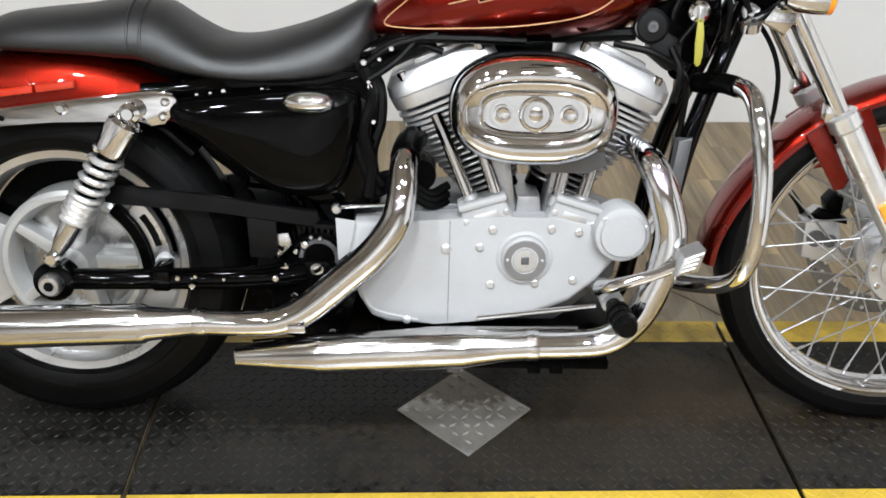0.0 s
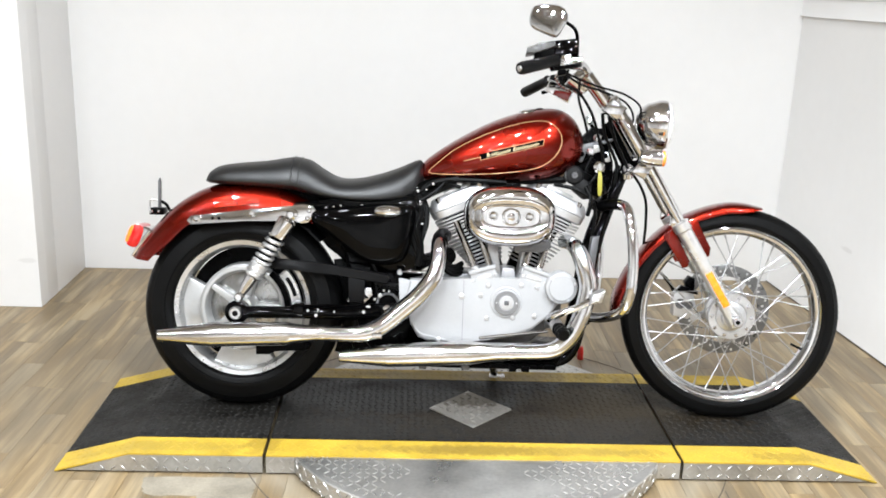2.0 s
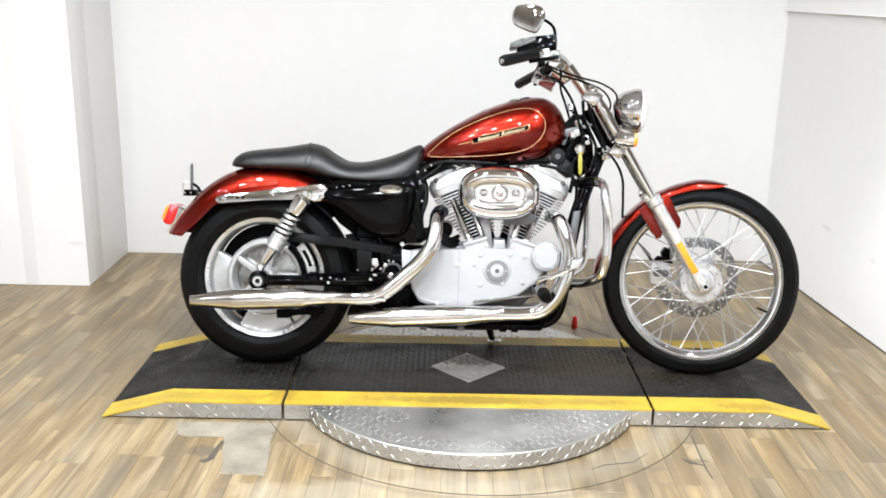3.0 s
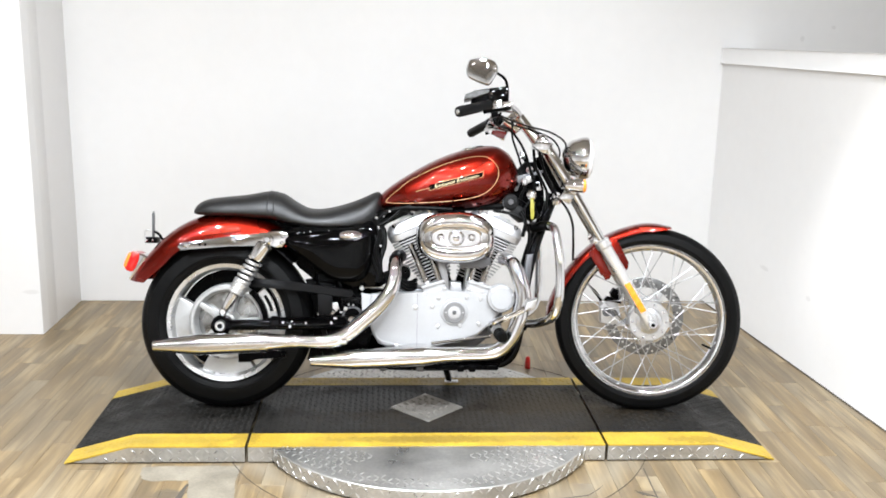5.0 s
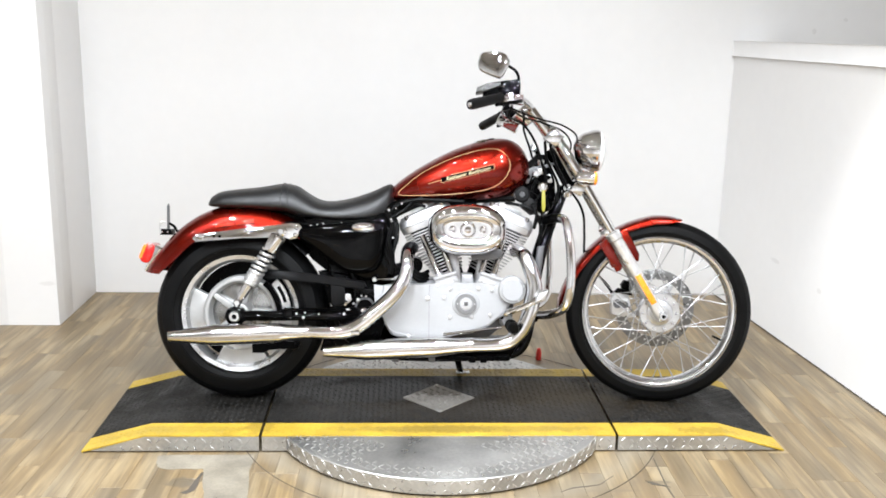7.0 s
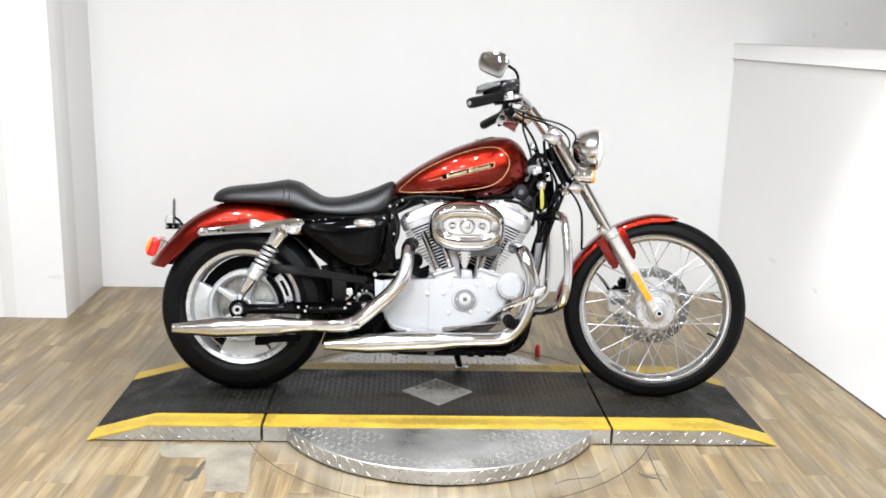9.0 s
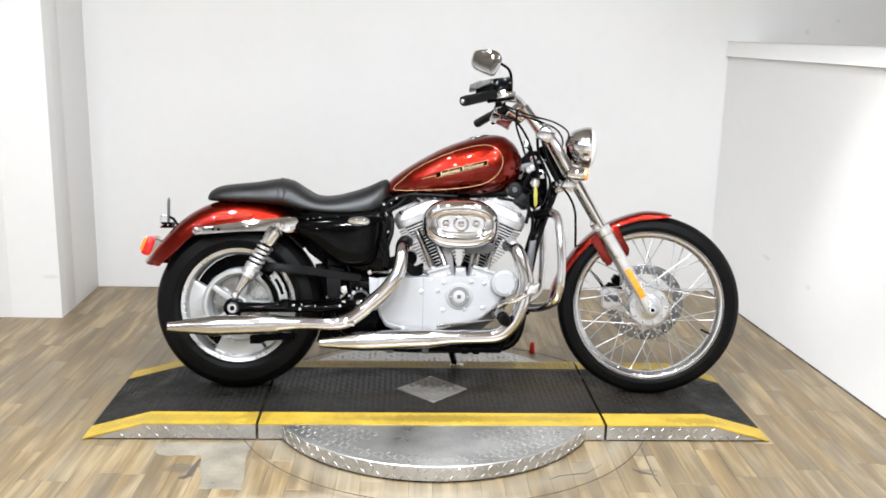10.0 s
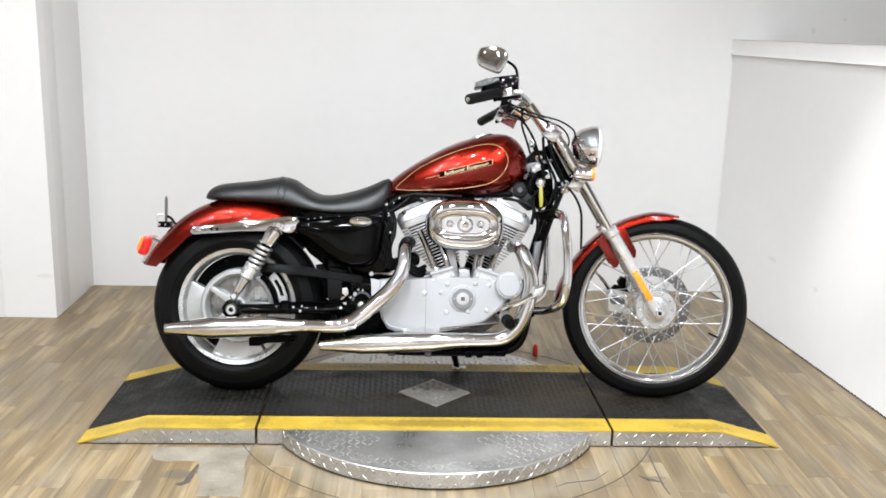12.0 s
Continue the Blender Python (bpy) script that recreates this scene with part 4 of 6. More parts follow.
part("oil_sump", prism([(-0.200, 0.225), (-0.190, 0.155), (0.220, 0.155), (0.260, 0.225)], -0.11, 0.11, 0.01), SATIN, bike)
CRANK = Vector((0.062, 0, 0.340))
for tilt, cname in ((-23.5, "rear"), (23.5, "front")):
    spin = Matrix.Translation(CRANK) @ Matrix.Rotation(radians(tilt), 4, "Y")
    cyl = part("cylinder", lathe([(0.10, 0.046), (0.295, 0.056)], (0, 0, 0), (0, 0, 1), 32), SATIN, bike, "black finned cylinder with bright fin edges")
    cyl.matrix_basis = spin
    for k in range(12):
        s = 0.150 + 0.0122 * k
        w = 0.054 + 0.0044 * k
        ring = [(x, z) for x, z in oval(0, 0, w, 0.060 + 0.001 * k, 3.6, 28)]
        part("fin", rings_to_mesh([[(x, y, s) for x, y in ring], [(x * 1.01, y * 1.01, s + 0.002) for x, y in ring], [(x, y, s + 0.004) for x, y in ring]]), FINS, cyl)
    head = part("cylinder_head", rings_to_mesh([[(x, y, s) for x, y in oval(0, 0, w, d, 4, 28)] for s, w, d in ((0.290, 0.065, 0.062), (0.296, 0.072, 0.066), (0.334, 0.080, 0.068))]), SATIN, bike, "polished finned cylinder head")
    head.matrix_basis = spin
    for k in range(4):
        s = 0.292 + 0.0105 * k
        ring = oval(0, 0, 0.100 + 0.002 * k, 0.080, 4.5, 32)
        part("fin", rings_to_mesh([[(x * f, y * f, s + dz) for x, y in ring] for f, dz in ((0.985, 0), (1, 0.001), (1, 0.0045), (0.985, 0.0055))]), HEADS, head)
    lo, hi = (-1.0, 0.92) if tilt < 0 else (-0.92, 1.0)
    layers = ((0.334, 0.094, 0.074), (0.337, 0.106, 0.078), (0.358, 0.109, 0.079), (0.3595, 0.106, 0.076), (0.361, 0.109, 0.079), (0.380, 0.107, 0.077), (0.396, 0.092, 0.066), (0.400, 0.070, 0.05))
    box = part("rocker_box", rings_to_mesh([[(x * (hi if x > 0 else -lo), y, s) for x, y in oval(0, 0, w, d, 4.5, 32)] for s, w, d in layers]), HEADS, bike, "polished alloy rocker box")
    box.matrix_basis = spin
    for ox in (-0.070, 0.070):
        part("bolt", lathe([(0.378, 0.009), (0.398, 0.009), (0.400, 0.006)], (ox, -0.062, 0), (0, 0, 1), 10), CHROME, box)
    part("lug", block(-0.045, 0.045, -0.045, 0.02, 0.396, 0.410, 0.004), HEADS, box)
    part("spark_plug", rod((0.03 if tilt < 0 else -0.03, -0.06, 0.300), (0.02 if tilt < 0 else -0.02, -0.105, 0.310), 0.009, 10), SATIN, box)
for p, q in (((-0.032, 0.455), (-0.100, 0.610)), ((0.016, 0.455), (-0.040, 0.610)), ((0.112, 0.455), (0.146, 0.610)), ((0.156, 0.455), (0.198, 0.610))):
    tube_ob = part("pushrod_tube", rod((p[0], -0.105, p[1]), (q[0], -0.080, q[1]), 0.0115, 14), CHROME, bike, "chrome pushrod tube")
    w = Vector((q[0] - p[0], 0.025, q[1] - p[1]))
    part("collar", lathe([(0.0, 0.0145), (0.018, 0.0145), (0.02, 0.0125)], (p[0], -0.105, p[1]), w, 14), HEADS, tube_ob)
for cx, lean in ((-0.006, -1), (0.140, 1)):
    tilt_m = Matrix.Translation((cx, 0, 0.43)) @ Matrix.Rotation(radians(17 * lean), 4, "Y") @ Matrix.Translation((-cx, 0, -0.43))
    block_ob = part("tappet_block", prism([(cx - 0.046, 0.425), (cx - 0.040, 0.462), (cx - 0.032, 0.474), (cx + 0.032, 0.474), (cx + 0.040, 0.462), (cx + 0.046, 0.425)], -0.132, -0.08, 0.006), SILVER, bike, "silver tappet block")
    block_ob.matrix_basis = tilt_m
    part("flange", block(cx - 0.043, cx + 0.043, -0.138, -0.08, 0.462, 0.474, 0.004), SILVER, block_ob)
    part("recess", prism([(cx - 0.026, 0.436), (cx - 0.020, 0.450), (cx + 0.020, 0.450), (cx + 0.026, 0.436)], -0.1335, -0.131, 0.0005), HEADS, block_ob)
    for ox in (-0.036, 0.036):
        bolt(cx + ox, -0.132, 0.442, 0.005, 0.004, block_ob, HEADS)
for ax, bx in ((0.035, 0.012), (0.098, 0.120)):
    part("valley_rib", prism([(ax - 0.010, 0.425), (bx - 0.016, 0.510), (bx - 0.012, 0.560), (bx + 0.016, 0.560), (ax + 0.014, 0.425)], -0.095, -0.02, 0.006), FINS, bike)
part("valley_cover", prism([(0.040, 0.420), (0.046, 0.472), (0.086, 0.472), (0.094, 0.420)], -0.100, 0.06, 0.008), FINS, bike)
part("intake_manifold", tube([(-0.024, -0.02, 0.600), (0.061, -0.05, 0.620), (0.146, -0.02, 0.600)], 0.026, 14), SATIN, bike)

# air cleaner
AC = (0.060, 0.634)
cleaner = part("air_cleaner", dome([(-0.1320, *AC, 0.128, 0.080), (-0.1370, *AC, 0.137, 0.089), (-0.1630, *AC, 0.1385, 0.0905), (-0.1810, *AC, 0.135, 0.087), (-0.1930, *AC, 0.127, 0.079), (-0.1985, *AC, 0.1215, 0.070), (-0.2010, *AC, 0.1190, 0.061),
                                    (-0.2000, *AC, 0.1165, 0.056), (-0.1920, *AC, 0.1135, 0.052), (-0.1890, *AC, 0.1080, 0.047), (-0.1885, *AC, 0.070, 0.030), (-0.1900, *AC, 0.01, 0.005)], 2.5, 56), CHROME, bike, "oval chrome air cleaner cover")
part("back_plate", dome([(-0.1020, *AC, 0.125, 0.082), (-0.1070, *AC, 0.138, 0.092), (-0.1330, *AC, 0.140, 0.093), (-0.1370, *AC, 0.134, 0.087)], 2.5, 56), SATIN, cleaner)
part("bead", tube([(x, -0.1905, z) for x, z in oval(*AC, 0.088, 0.034, 3.0, 48)], 0.0042, 8, 1, closed=True), CHROME, cleaner)
part("emblem_disc", lathe([(-0.1890, 0.028), (-0.1960, 0.028), (-0.1985, 0.026), (-0.1990, 0.023), (-0.1970, 0.021), (-0.1970, 0.012), (-0.1985, 0.010), (-0.1990, 0.001)], (AC[0], 0, AC[1]), (0, 1, 0), 36), CHROME, cleaner)
for sx in (-0.054, 0.054):
    part("cover_screw", lathe([(-0.1895, 0.015), (-0.1925, 0.015), (-0.1930, 0.011), (-0.1960, 0.0095), (-0.1950, 0.004)], (AC[0] + sx, 0, AC[1]), (0, 1, 0), 20), CHROME, cleaner)
part("carburettor", prism([(0.01, 0.575), (0.01, 0.67), (0.11, 0.67), (0.11, 0.575)], -0.14, -0.03, 0.01), GREY, bike)
part("breather_bracket", prism([(0.070, 0.554), (0.185, 0.566), (0.190, 0.541), (0.160, 0.526), (0.080, 0.526)], -0.150, -0.13, 0.004), GREY, bike)

# exhaust
upper = part("exhaust_pipe", tube([(-0.138, -0.060, 0.562), (-0.146, -0.110, 0.560), (-0.153, -0.155, 0.538), (-0.155, -0.187, 0.492), (-0.167, -0.200, 0.445), (-0.204, -0.205, 0.394), (-0.258, -0.205, 0.343), (-0.312, -0.205, 0.297), (-0.356, -0.205, 0.274), (-0.410, -0.205, 0.267), (-0.500, -0.205, 0.267)],
                                  [0.021, 0.022, 0.0235, 0.025, 0.0265, 0.0275, 0.0275, 0.0275, 0.0265, 0.0235, 0.022], 24, 8), CHROME, bike, "chrome exhaust pipe of the rear cylinder")
part("muffler", lathe([(0.003, 0.010), (0.0, 0.016), (0.002, 0.0180), (0.150, 0.0365), (0.160, 0.0372), (0.384, 0.0347), (0.393, 0.0338), (0.399, 0.0302), (0.466, 0.0236), (0.486, 0.022)], (-0.984, -0.205, 0.2455), (0.485, 0, 0.0215), 36), MUFFLER, upper, "tapered chrome muffler")
part("clamp", lathe([(0, 0.0235), (0.003, 0.0245), (0.018, 0.0245), (0.021, 0.0235)], (-0.508, -0.205, 0.267), (1, 0, 0.02), 28), CHROME, upper)
part("pipe_sleeve", tube([(-0.136, -0.058, 0.563), (-0.142, -0.090, 0.5625), (-0.145, -0.106, 0.561), (-0.149, -0.130, 0.553), (-0.1505, -0.144, 0.546)], [0.0235, 0.0245, 0.0250, 0.0255, 0.0260], 20, 6), SATIN, upper, "black sleeve at the port")
part("heat_shield_clip", block(-0.345, -0.315, -0.236, -0.228, 0.262, 0.276, 0.002), CHROME, upper)
lower = part("exhaust_pipe", tube([(0.240, -0.060, 0.556), (0.254, -0.110, 0.556), (0.268, -0.155, 0.540), (0.284, -0.178, 0.500), (0.301, -0.188, 0.430), (0.288, -0.192, 0.360), (0.264, -0.192, 0.295), (0.230, -0.190, 0.252), (0.195, -0.188, 0.232), (0.140, -0.188, 0.226), (0.060, -0.188, 0.2235)],
                                  [0.021, 0.023, 0.025, 0.0265, 0.027, 0.027, 0.0265, 0.0265, 0.026, 0.025, 0.025], 24, 8), CHROME, bike, "chrome exhaust pipe of the front cylinder")
part("muffler", lathe([(0.003, 0.010), (0.0, 0.015), (0.002, 0.0170), (0.140, 0.0345), (0.146, 0.0362), (0.400, 0.0362), (0.405, 0.0350), (0.470, 0.0270), (0.512, 0.0262)], (-0.444, -0.188, 0.195), (0.512, 0, 0.029), 36), MUFFLER, lower, "tapered chrome muffler")
part("clamp", lathe([(0, 0.027), (0.003, 0.028), (0.018, 0.028), (0.021, 0.027)], (0.066, -0.188, 0.2245), (1, 0, 0.02), 28), CHROME, lower)
part("muffler_bracket", prism([(-0.42, 0.214), (-0.10, 0.243), (0.16, 0.250), (0.16, 0.240), (-0.10, 0.232), (-0.40, 0.202)], -0.165, -0.155, 0.003), CHROME, bike)
for bx in (-0.19, -0.06, 0.085, 0.125):
    part("mount_lug", block(bx - 0.012, bx + 0.012, -0.17, -0.13, 0.159, 0.178, 0.003), SATIN if bx > 0 else GREY, bike)
part("mount_bar", block(-0.26, 0.22, -0.165, -0.12, 0.166, 0.184, 0.005), SATIN, bike)

# oil tank and battery side
OIL = [(-0.552, 0.616), (-0.529, 0.635), (-0.418, 0.650), (-0.288, 0.658), (-0.238, 0.654), (-0.227, 0.635), (-0.232, 0.570), (-0.246, 0.510), (-0.271, 0.479), (-0.319, 0.468), (-0.372, 0.476), (-0.426, 0.508), (-0.494, 0.560), (-0.541, 0.594)]
oil_curve = spline(OIL, 3, True)
ocx, ocz = sum(p[0] for p in oil_curve) / len(oil_curve), sum(p[1] for p in oil_curve) / len(oil_curve)
tank_o = part("oil_tank", rings_to_mesh([[(ocx + (p[0] - ocx) * k, y, ocz + (p[1] - ocz) * k) for p in oil_curve] for y, k in ((-0.02, 0.96), (-0.03, 1.0), (-0.108, 1.0), (-0.122, 0.98), (-0.133, 0.93), (-0.140, 0.85), (-0.146, 0.70), (-0.150, 0.45), (-0.1515, 0.05))]), BLACK, bike, "gloss black oil tank", 60)
part("tank_seam", tube([(ocx + (p[0] - ocx) * 1.003, -0.070, ocz + (p[1] - ocz) * 1.003) for p in oil_curve], 0.003, 6, 1, closed=True), BLACK, tank_o)
part("filler_cap", dome([(-0.130, -0.312, 0.634, 0.046, 0.021), (-0.140, -0.312, 0.635, 0.044, 0.020), (-0.148, -0.311, 0.636, 0.038, 0.0165), (-0.155, -0.310, 0.637, 0.028, 0.011), (-0.159, -0.310, 0.637, 0.015, 0.006), (-0.160, -0.310, 0.637, 0.004, 0.002)], 2.3, 28), CHROME, tank_o, "chrome oil cap")
part("battery_tray", prism([(-0.47, 0.62), (-0.26, 0.62), (-0.27, 0.44), (-0.36, 0.40), (-0.45, 0.48)], -0.03, 0.10, 0.01), SATIN, bike)
part("electric_panel", prism([(-0.44, 0.47), (-0.33, 0.46), (-0.29, 0.40), (-0.30, 0.30), (-0.36, 0.30), (-0.40, 0.38)], -0.06, 0.06, 0.01), SATIN, bike)
for bx, bz, r in ((-0.408, 0.372, 0.008), (-0.378, 0.384, 0.010), (-0.430, 0.362, 0.005), (-0.345, 0.380, 0.007), (-0.270, 0.462, 0.009)):
    bolt(bx, -0.06 if bx < -0.3 else -0.12, bz - 0.012, r, 0.012, bike, ALLOY)
part("starter_motor", lathe([(-0.08, 0.028), (0.08, 0.028)], (-0.125, 0, 0.50), (0, 1, 0), 20), SATIN, bike)
for dz in (0, 0.016, 0.032):
    part("hose", tube([(-0.22, -0.07, 0.453 + dz), (-0.165, -0.085, 0.478 + dz * 0.8), (-0.11, -0.08, 0.446 + dz * 0.7), (-0.075, -0.06, 0.446 + dz)], 0.008, 8), HOSE, bike)
part("linkage_rod", rod((-0.275, -0.11, 0.448), (-0.15, -0.11, 0.455), 0.0035, 8), CHROME, bike)
for pts in ([(-0.235, -0.10, 0.70), (-0.205, -0.10, 0.62), (-0.225, -0.10, 0.56), (-0.20, -0.09, 0.50)], [(-0.225, -0.09, 0.69), (-0.175, -0.09, 0.725), (-0.10, -0.08, 0.745)], [(-0.215, -0.11, 0.67), (-0.17, -0.10, 0.70), (-0.135, -0.08, 0.735)],
            [(-0.24, -0.11, 0.60), (-0.215, -0.115, 0.53), (-0.19, -0.11, 0.49)]):
    part("wire", tube(pts, 0.006, 8), HOSE, bike)

for pts, r in (([(-0.24, -0.06, 0.70), (-0.20, -0.07, 0.66), (-0.195, -0.08, 0.60), (-0.21, -0.09, 0.54), (-0.20, -0.09, 0.47)], 0.011), ([(-0.26, -0.08, 0.69), (-0.225, -0.10, 0.63), (-0.235, -0.11, 0.56), (-0.215, -0.11, 0.50)], 0.008),
               ([(-0.21, -0.07, 0.71), (-0.15, -0.08, 0.735), (-0.05, -0.08, 0.738), (0.05, -0.07, 0.735)], 0.008), ([(-0.20, -0.05, 0.72), (-0.10, -0.04, 0.742), (0.10, -0.04, 0.742), (0.24, -0.05, 0.75)], 0.012),
               ([(0.20, -0.07, 0.735), (0.27, -0.08, 0.72), (0.325, -0.08, 0.68), (0.330, -0.07, 0.60), (0.318, -0.07, 0.52)], 0.006), ([(0.30, -0.07, 0.73), (0.315, -0.09, 0.69), (0.305, -0.09, 0.64)], 0.007),
               ([(-0.16, -0.06, 0.70), (-0.13, -0.07, 0.725), (-0.09, -0.07, 0.715)], 0.006)):
    part("hose", tube(pts, r, 8), HOSE, bike)
part("tank_bracket", block(-0.02, 0.10, -0.05, 0.05, 0.705, 0.735, 0.005), SATIN, bike)
side_cover = part("side_cover", prism([(-0.535, 0.668), (-0.380, 0.690), (-0.215, 0.690), (-0.205, 0.640), (-0.214, 0.570), (-0.204, 0.500), (-0.215, 0.455), (-0.305, 0.445), (-0.375, 0.480), (-0.430, 0.512), (-0.505, 0.590)], -0.098, -0.03, 0.01), BLACK, bike, "gloss black side cover behind the oil tank")
for bx, bz, r in ((-0.502, 0.640, 0.004), (-0.479, 0.643, 0.004), (-0.457, 0.647, 0.005), (-0.463, 0.630, 0.005), (-0.442, 0.628, 0.006), (-0.392, 0.650, 0.006), (-0.212, 0.66, 0.006), (-0.206, 0.60, 0.005)):
    bolt(bx, -0.098, bz, r, 0.014, side_cover, CHROME)
part("wire_loom", tube([(-0.222, -0.10, 0.690), (-0.208, -0.105, 0.640), (-0.222, -0.115, 0.585), (-0.208, -0.115, 0.530), (-0.215, -0.115, 0.470)], 0.010, 8), HOSE, bike)
part("splash_plate", prism([(-0.590, 0.640), (-0.400, 0.620), (-0.390, 0.468), (-0.432, 0.462), (-0.462, 0.480), (-0.505, 0.512), (-0.560, 0.580)], -0.025, 0.05, 0.006), SATIN, bike)
part("seat_pan", block(-0.660, -0.260, -0.050, 0.050, 0.640, 0.690, 0.008), SATIN, bike)
part("gearbox_housing", prism([(-0.455, 0.275), (-0.425, 0.215), (-0.400, 0.168), (-0.330, 0.150), (-0.200, 0.150), (-0.170, 0.300), (-0.200, 0.440), (-0.300, 0.440), (-0.380, 0.400), (-0.410, 0.330)], -0.03, 0.07, 0.01), SATIN, bike)
part("frame_foot", prism([(-0.400, 0.300), (-0.385, 0.240), (-0.330, 0.185), (-0.260, 0.185), (-0.230, 0.300), (-0.290, 0.350), (-0.360, 0.345)], -0.115, -0.06, 0.012), SATIN, bike)
for bx, by, bz, r in ((-0.545, -0.150, 0.326, 0.005), (-0.520, -0.152, 0.312, 0.006), (-0.514, -0.150, 0.330, 0.004), (-0.465, -0.148, 0.325, 0.004), (-0.376, -0.144, 0.326, 0.006), (-0.364, -0.118, 0.338, 0.008), (-0.306, -0.118, 0.335, 0.012), (-0.347, -0.118, 0.285, 0.006), (-0.33, -0.118, 0.255, 0.005), (-0.28, -0.118, 0.215, 0.006)):
    bolt(bx, by, bz, r, 0.006, bike, CHROME)
for tz in range(7):
    part("belt_tooth", block(-0.335 + 0.011 * tz, -0.329 + 0.011 * tz, -0.091, -0.05, 0.393 - 0.001 * tz, 0.404 - 0.001 * tz, 0.001), HOSE, bike)
part("seat_post", prism([(-0.300, 0.660), (-0.215, 0.675), (-0.205, 0.640), (-0.222, 0.560), (-0.206, 0.470), (-0.262, 0.450), (-0.285, 0.560)], -0.10, 0.02, 0.01), SATIN, bike)

# drive side details
part("guard_flap", prism([(-0.430, 0.446), (-0.378, 0.440), (-0.376, 0.360), (-0.388, 0.350), (-0.425, 0.352)], -0.110, -0.103, 0.002), GUARD, bike, "dark grey flap below the belt guard")
part("gusset_plate", prism([(-0.392, 0.392), (-0.358, 0.395), (-0.352, 0.372), (-0.378, 0.346)], -0.100, -0.094, 0.002), ALLOY, bike)
part("gusset_rib", prism([(-0.388, 0.384), (-0.366, 0.366), (-0.369, 0.361), (-0.391, 0.378)], -0.103, -0.098, 0.001), SATIN, bike)
part("belt_run", prism([(-0.345, 0.414), (-0.262, 0.406), (-0.262, 0.398), (-0.345, 0.405)], -0.092, -0.060, 0.001), GUARD, bike)
part("sprocket", lathe([(-0.090, 0.012), (-0.090, 0.046), (-0.086, 0.050), (-0.062, 0.050)], (-0.305, 0, 0.345), (0, 1, 0), 28), SATIN, bike)
part("sprocket_ring", lathe([(-0.0925, 0.030), (-0.0925, 0.036), (-0.0895, 0.038), (-0.0895, 0.028)], (-0.305, 0, 0.345), (0, 1, 0), 24, closed=True), GREY, bike)
for bx, bz, r in ((-0.330, 0.372, 0.0075), (-0.346, 0.360, 0.005), (-0.318, 0.388, 0.004), (-0.302, 0.386, 0.004)):
    bolt(bx, -0.096, bz, r, 0.006, bike, ALLOY)
part("inner_panel", prism([(-0.488, 0.468), (-0.400, 0.485), (-0.400, 0.160), (-0.478, 0.170), (-0.455, 0.250), (-0.446, 0.313), (-0.455, 0.380)], 0.015, 0.030, 0.004), SATIN, bike)
part("wire_bundle", tube([(-0.232, -0.060, 0.640), (-0.205, -0.060, 0.682), (-0.160, -0.052, 0.708), (-0.105, -0.044, 0.732)], 0.015, 10), HOSE, bike)
for bx, bz, r in ((-0.222, 0.700, 0.006), (-0.196, 0.706, 0.004), (-0.176, 0.724, 0.005), (-0.214, 0.668, 0.004)):
    bolt(bx, -0.112, bz, r, 0.006, bike, CHROME)

# fuel tank
xs = [-0.220, -0.212, -0.188, -0.138, -0.078, 0.002, 0.082, 0.152, 0.210, 0.252, 0.280, 0.294]
tops = [0.768, 0.784, 0.808, 0.845, 0.882, 0.924, 0.954, 0.970, 0.970, 0.950, 0.914, 0.874]
lows = [0.750, 0.738, 0.730, 0.726, 0.725, 0.725, 0.729, 0.736, 0.748, 0.770, 0.798, 0.836]
half = [0.020, 0.040, 0.062, 0.088, 0.108, 0.124, 0.130, 0.128, 0.120, 0.100, 0.074, 0.036]
stations = spline([(a, b, c, d) for a, b, c, d in zip(xs, tops, lows, half)], 4)


def tank_point(x, z, lift=0.0):
    """The near side of the tank at a height."""
    top, low, w = (np.interp(x, [s[0] for s in stations], [s[k] for s in stations]) for k in (1, 2, 3))
    mid, hh = (top + low) / 2 - 0.012, (top - low) / 2
    hh = (top - mid) if z > mid else (mid - low)
    f = min(1.0, abs(z - mid) / hh)
    power = 2.35 if z > mid else 2.0
    return (x, -w * (1 - f ** power) ** (1 / power) - lift, z)


rings = []
for x, top, low, w in stations:
    mid = (top + low) / 2 - 0.012
    ring = []
    for k in range(40):
        a = 2 * math.pi * k / 40
        c, s = math.cos(a), math.sin(a)
        hh = top - mid if s > 0 else mid - low
        pw = 2.35 if s > 0 else 2.0
        ring.append((x, w * math.copysign(abs(c) ** (2 / pw), c), mid + hh * math.copysign(abs(s) ** (2 / pw), s)))
    rings.append(ring)
fuel = part("fuel_tank", rings_to_mesh(rings), RED, bike, "pearl red fuel tank with gold pinstripe", 60)
loop = [(-0.190, 0.760), (-0.160, 0.792), (-0.102, 0.838), (-0.020, 0.880), (0.060, 0.910), (0.130, 0.926), (0.175, 0.922), (0.205, 0.895), (0.212, 0.860), (0.195, 0.822), (0.160, 0.792), (0.110, 0.775), (0.020, 0.762), (-0.080, 0.756), (-0.150, 0.754)]
line = [tank_point(p[0], p[1], 0.0004) for p in spline([(a, b) for a, b in loop], 5, True)]
part("pinstripe", tube(line, 0.0012, 6, 1, closed=True), GOLD, fuel, "thin gold pinstripe loop")


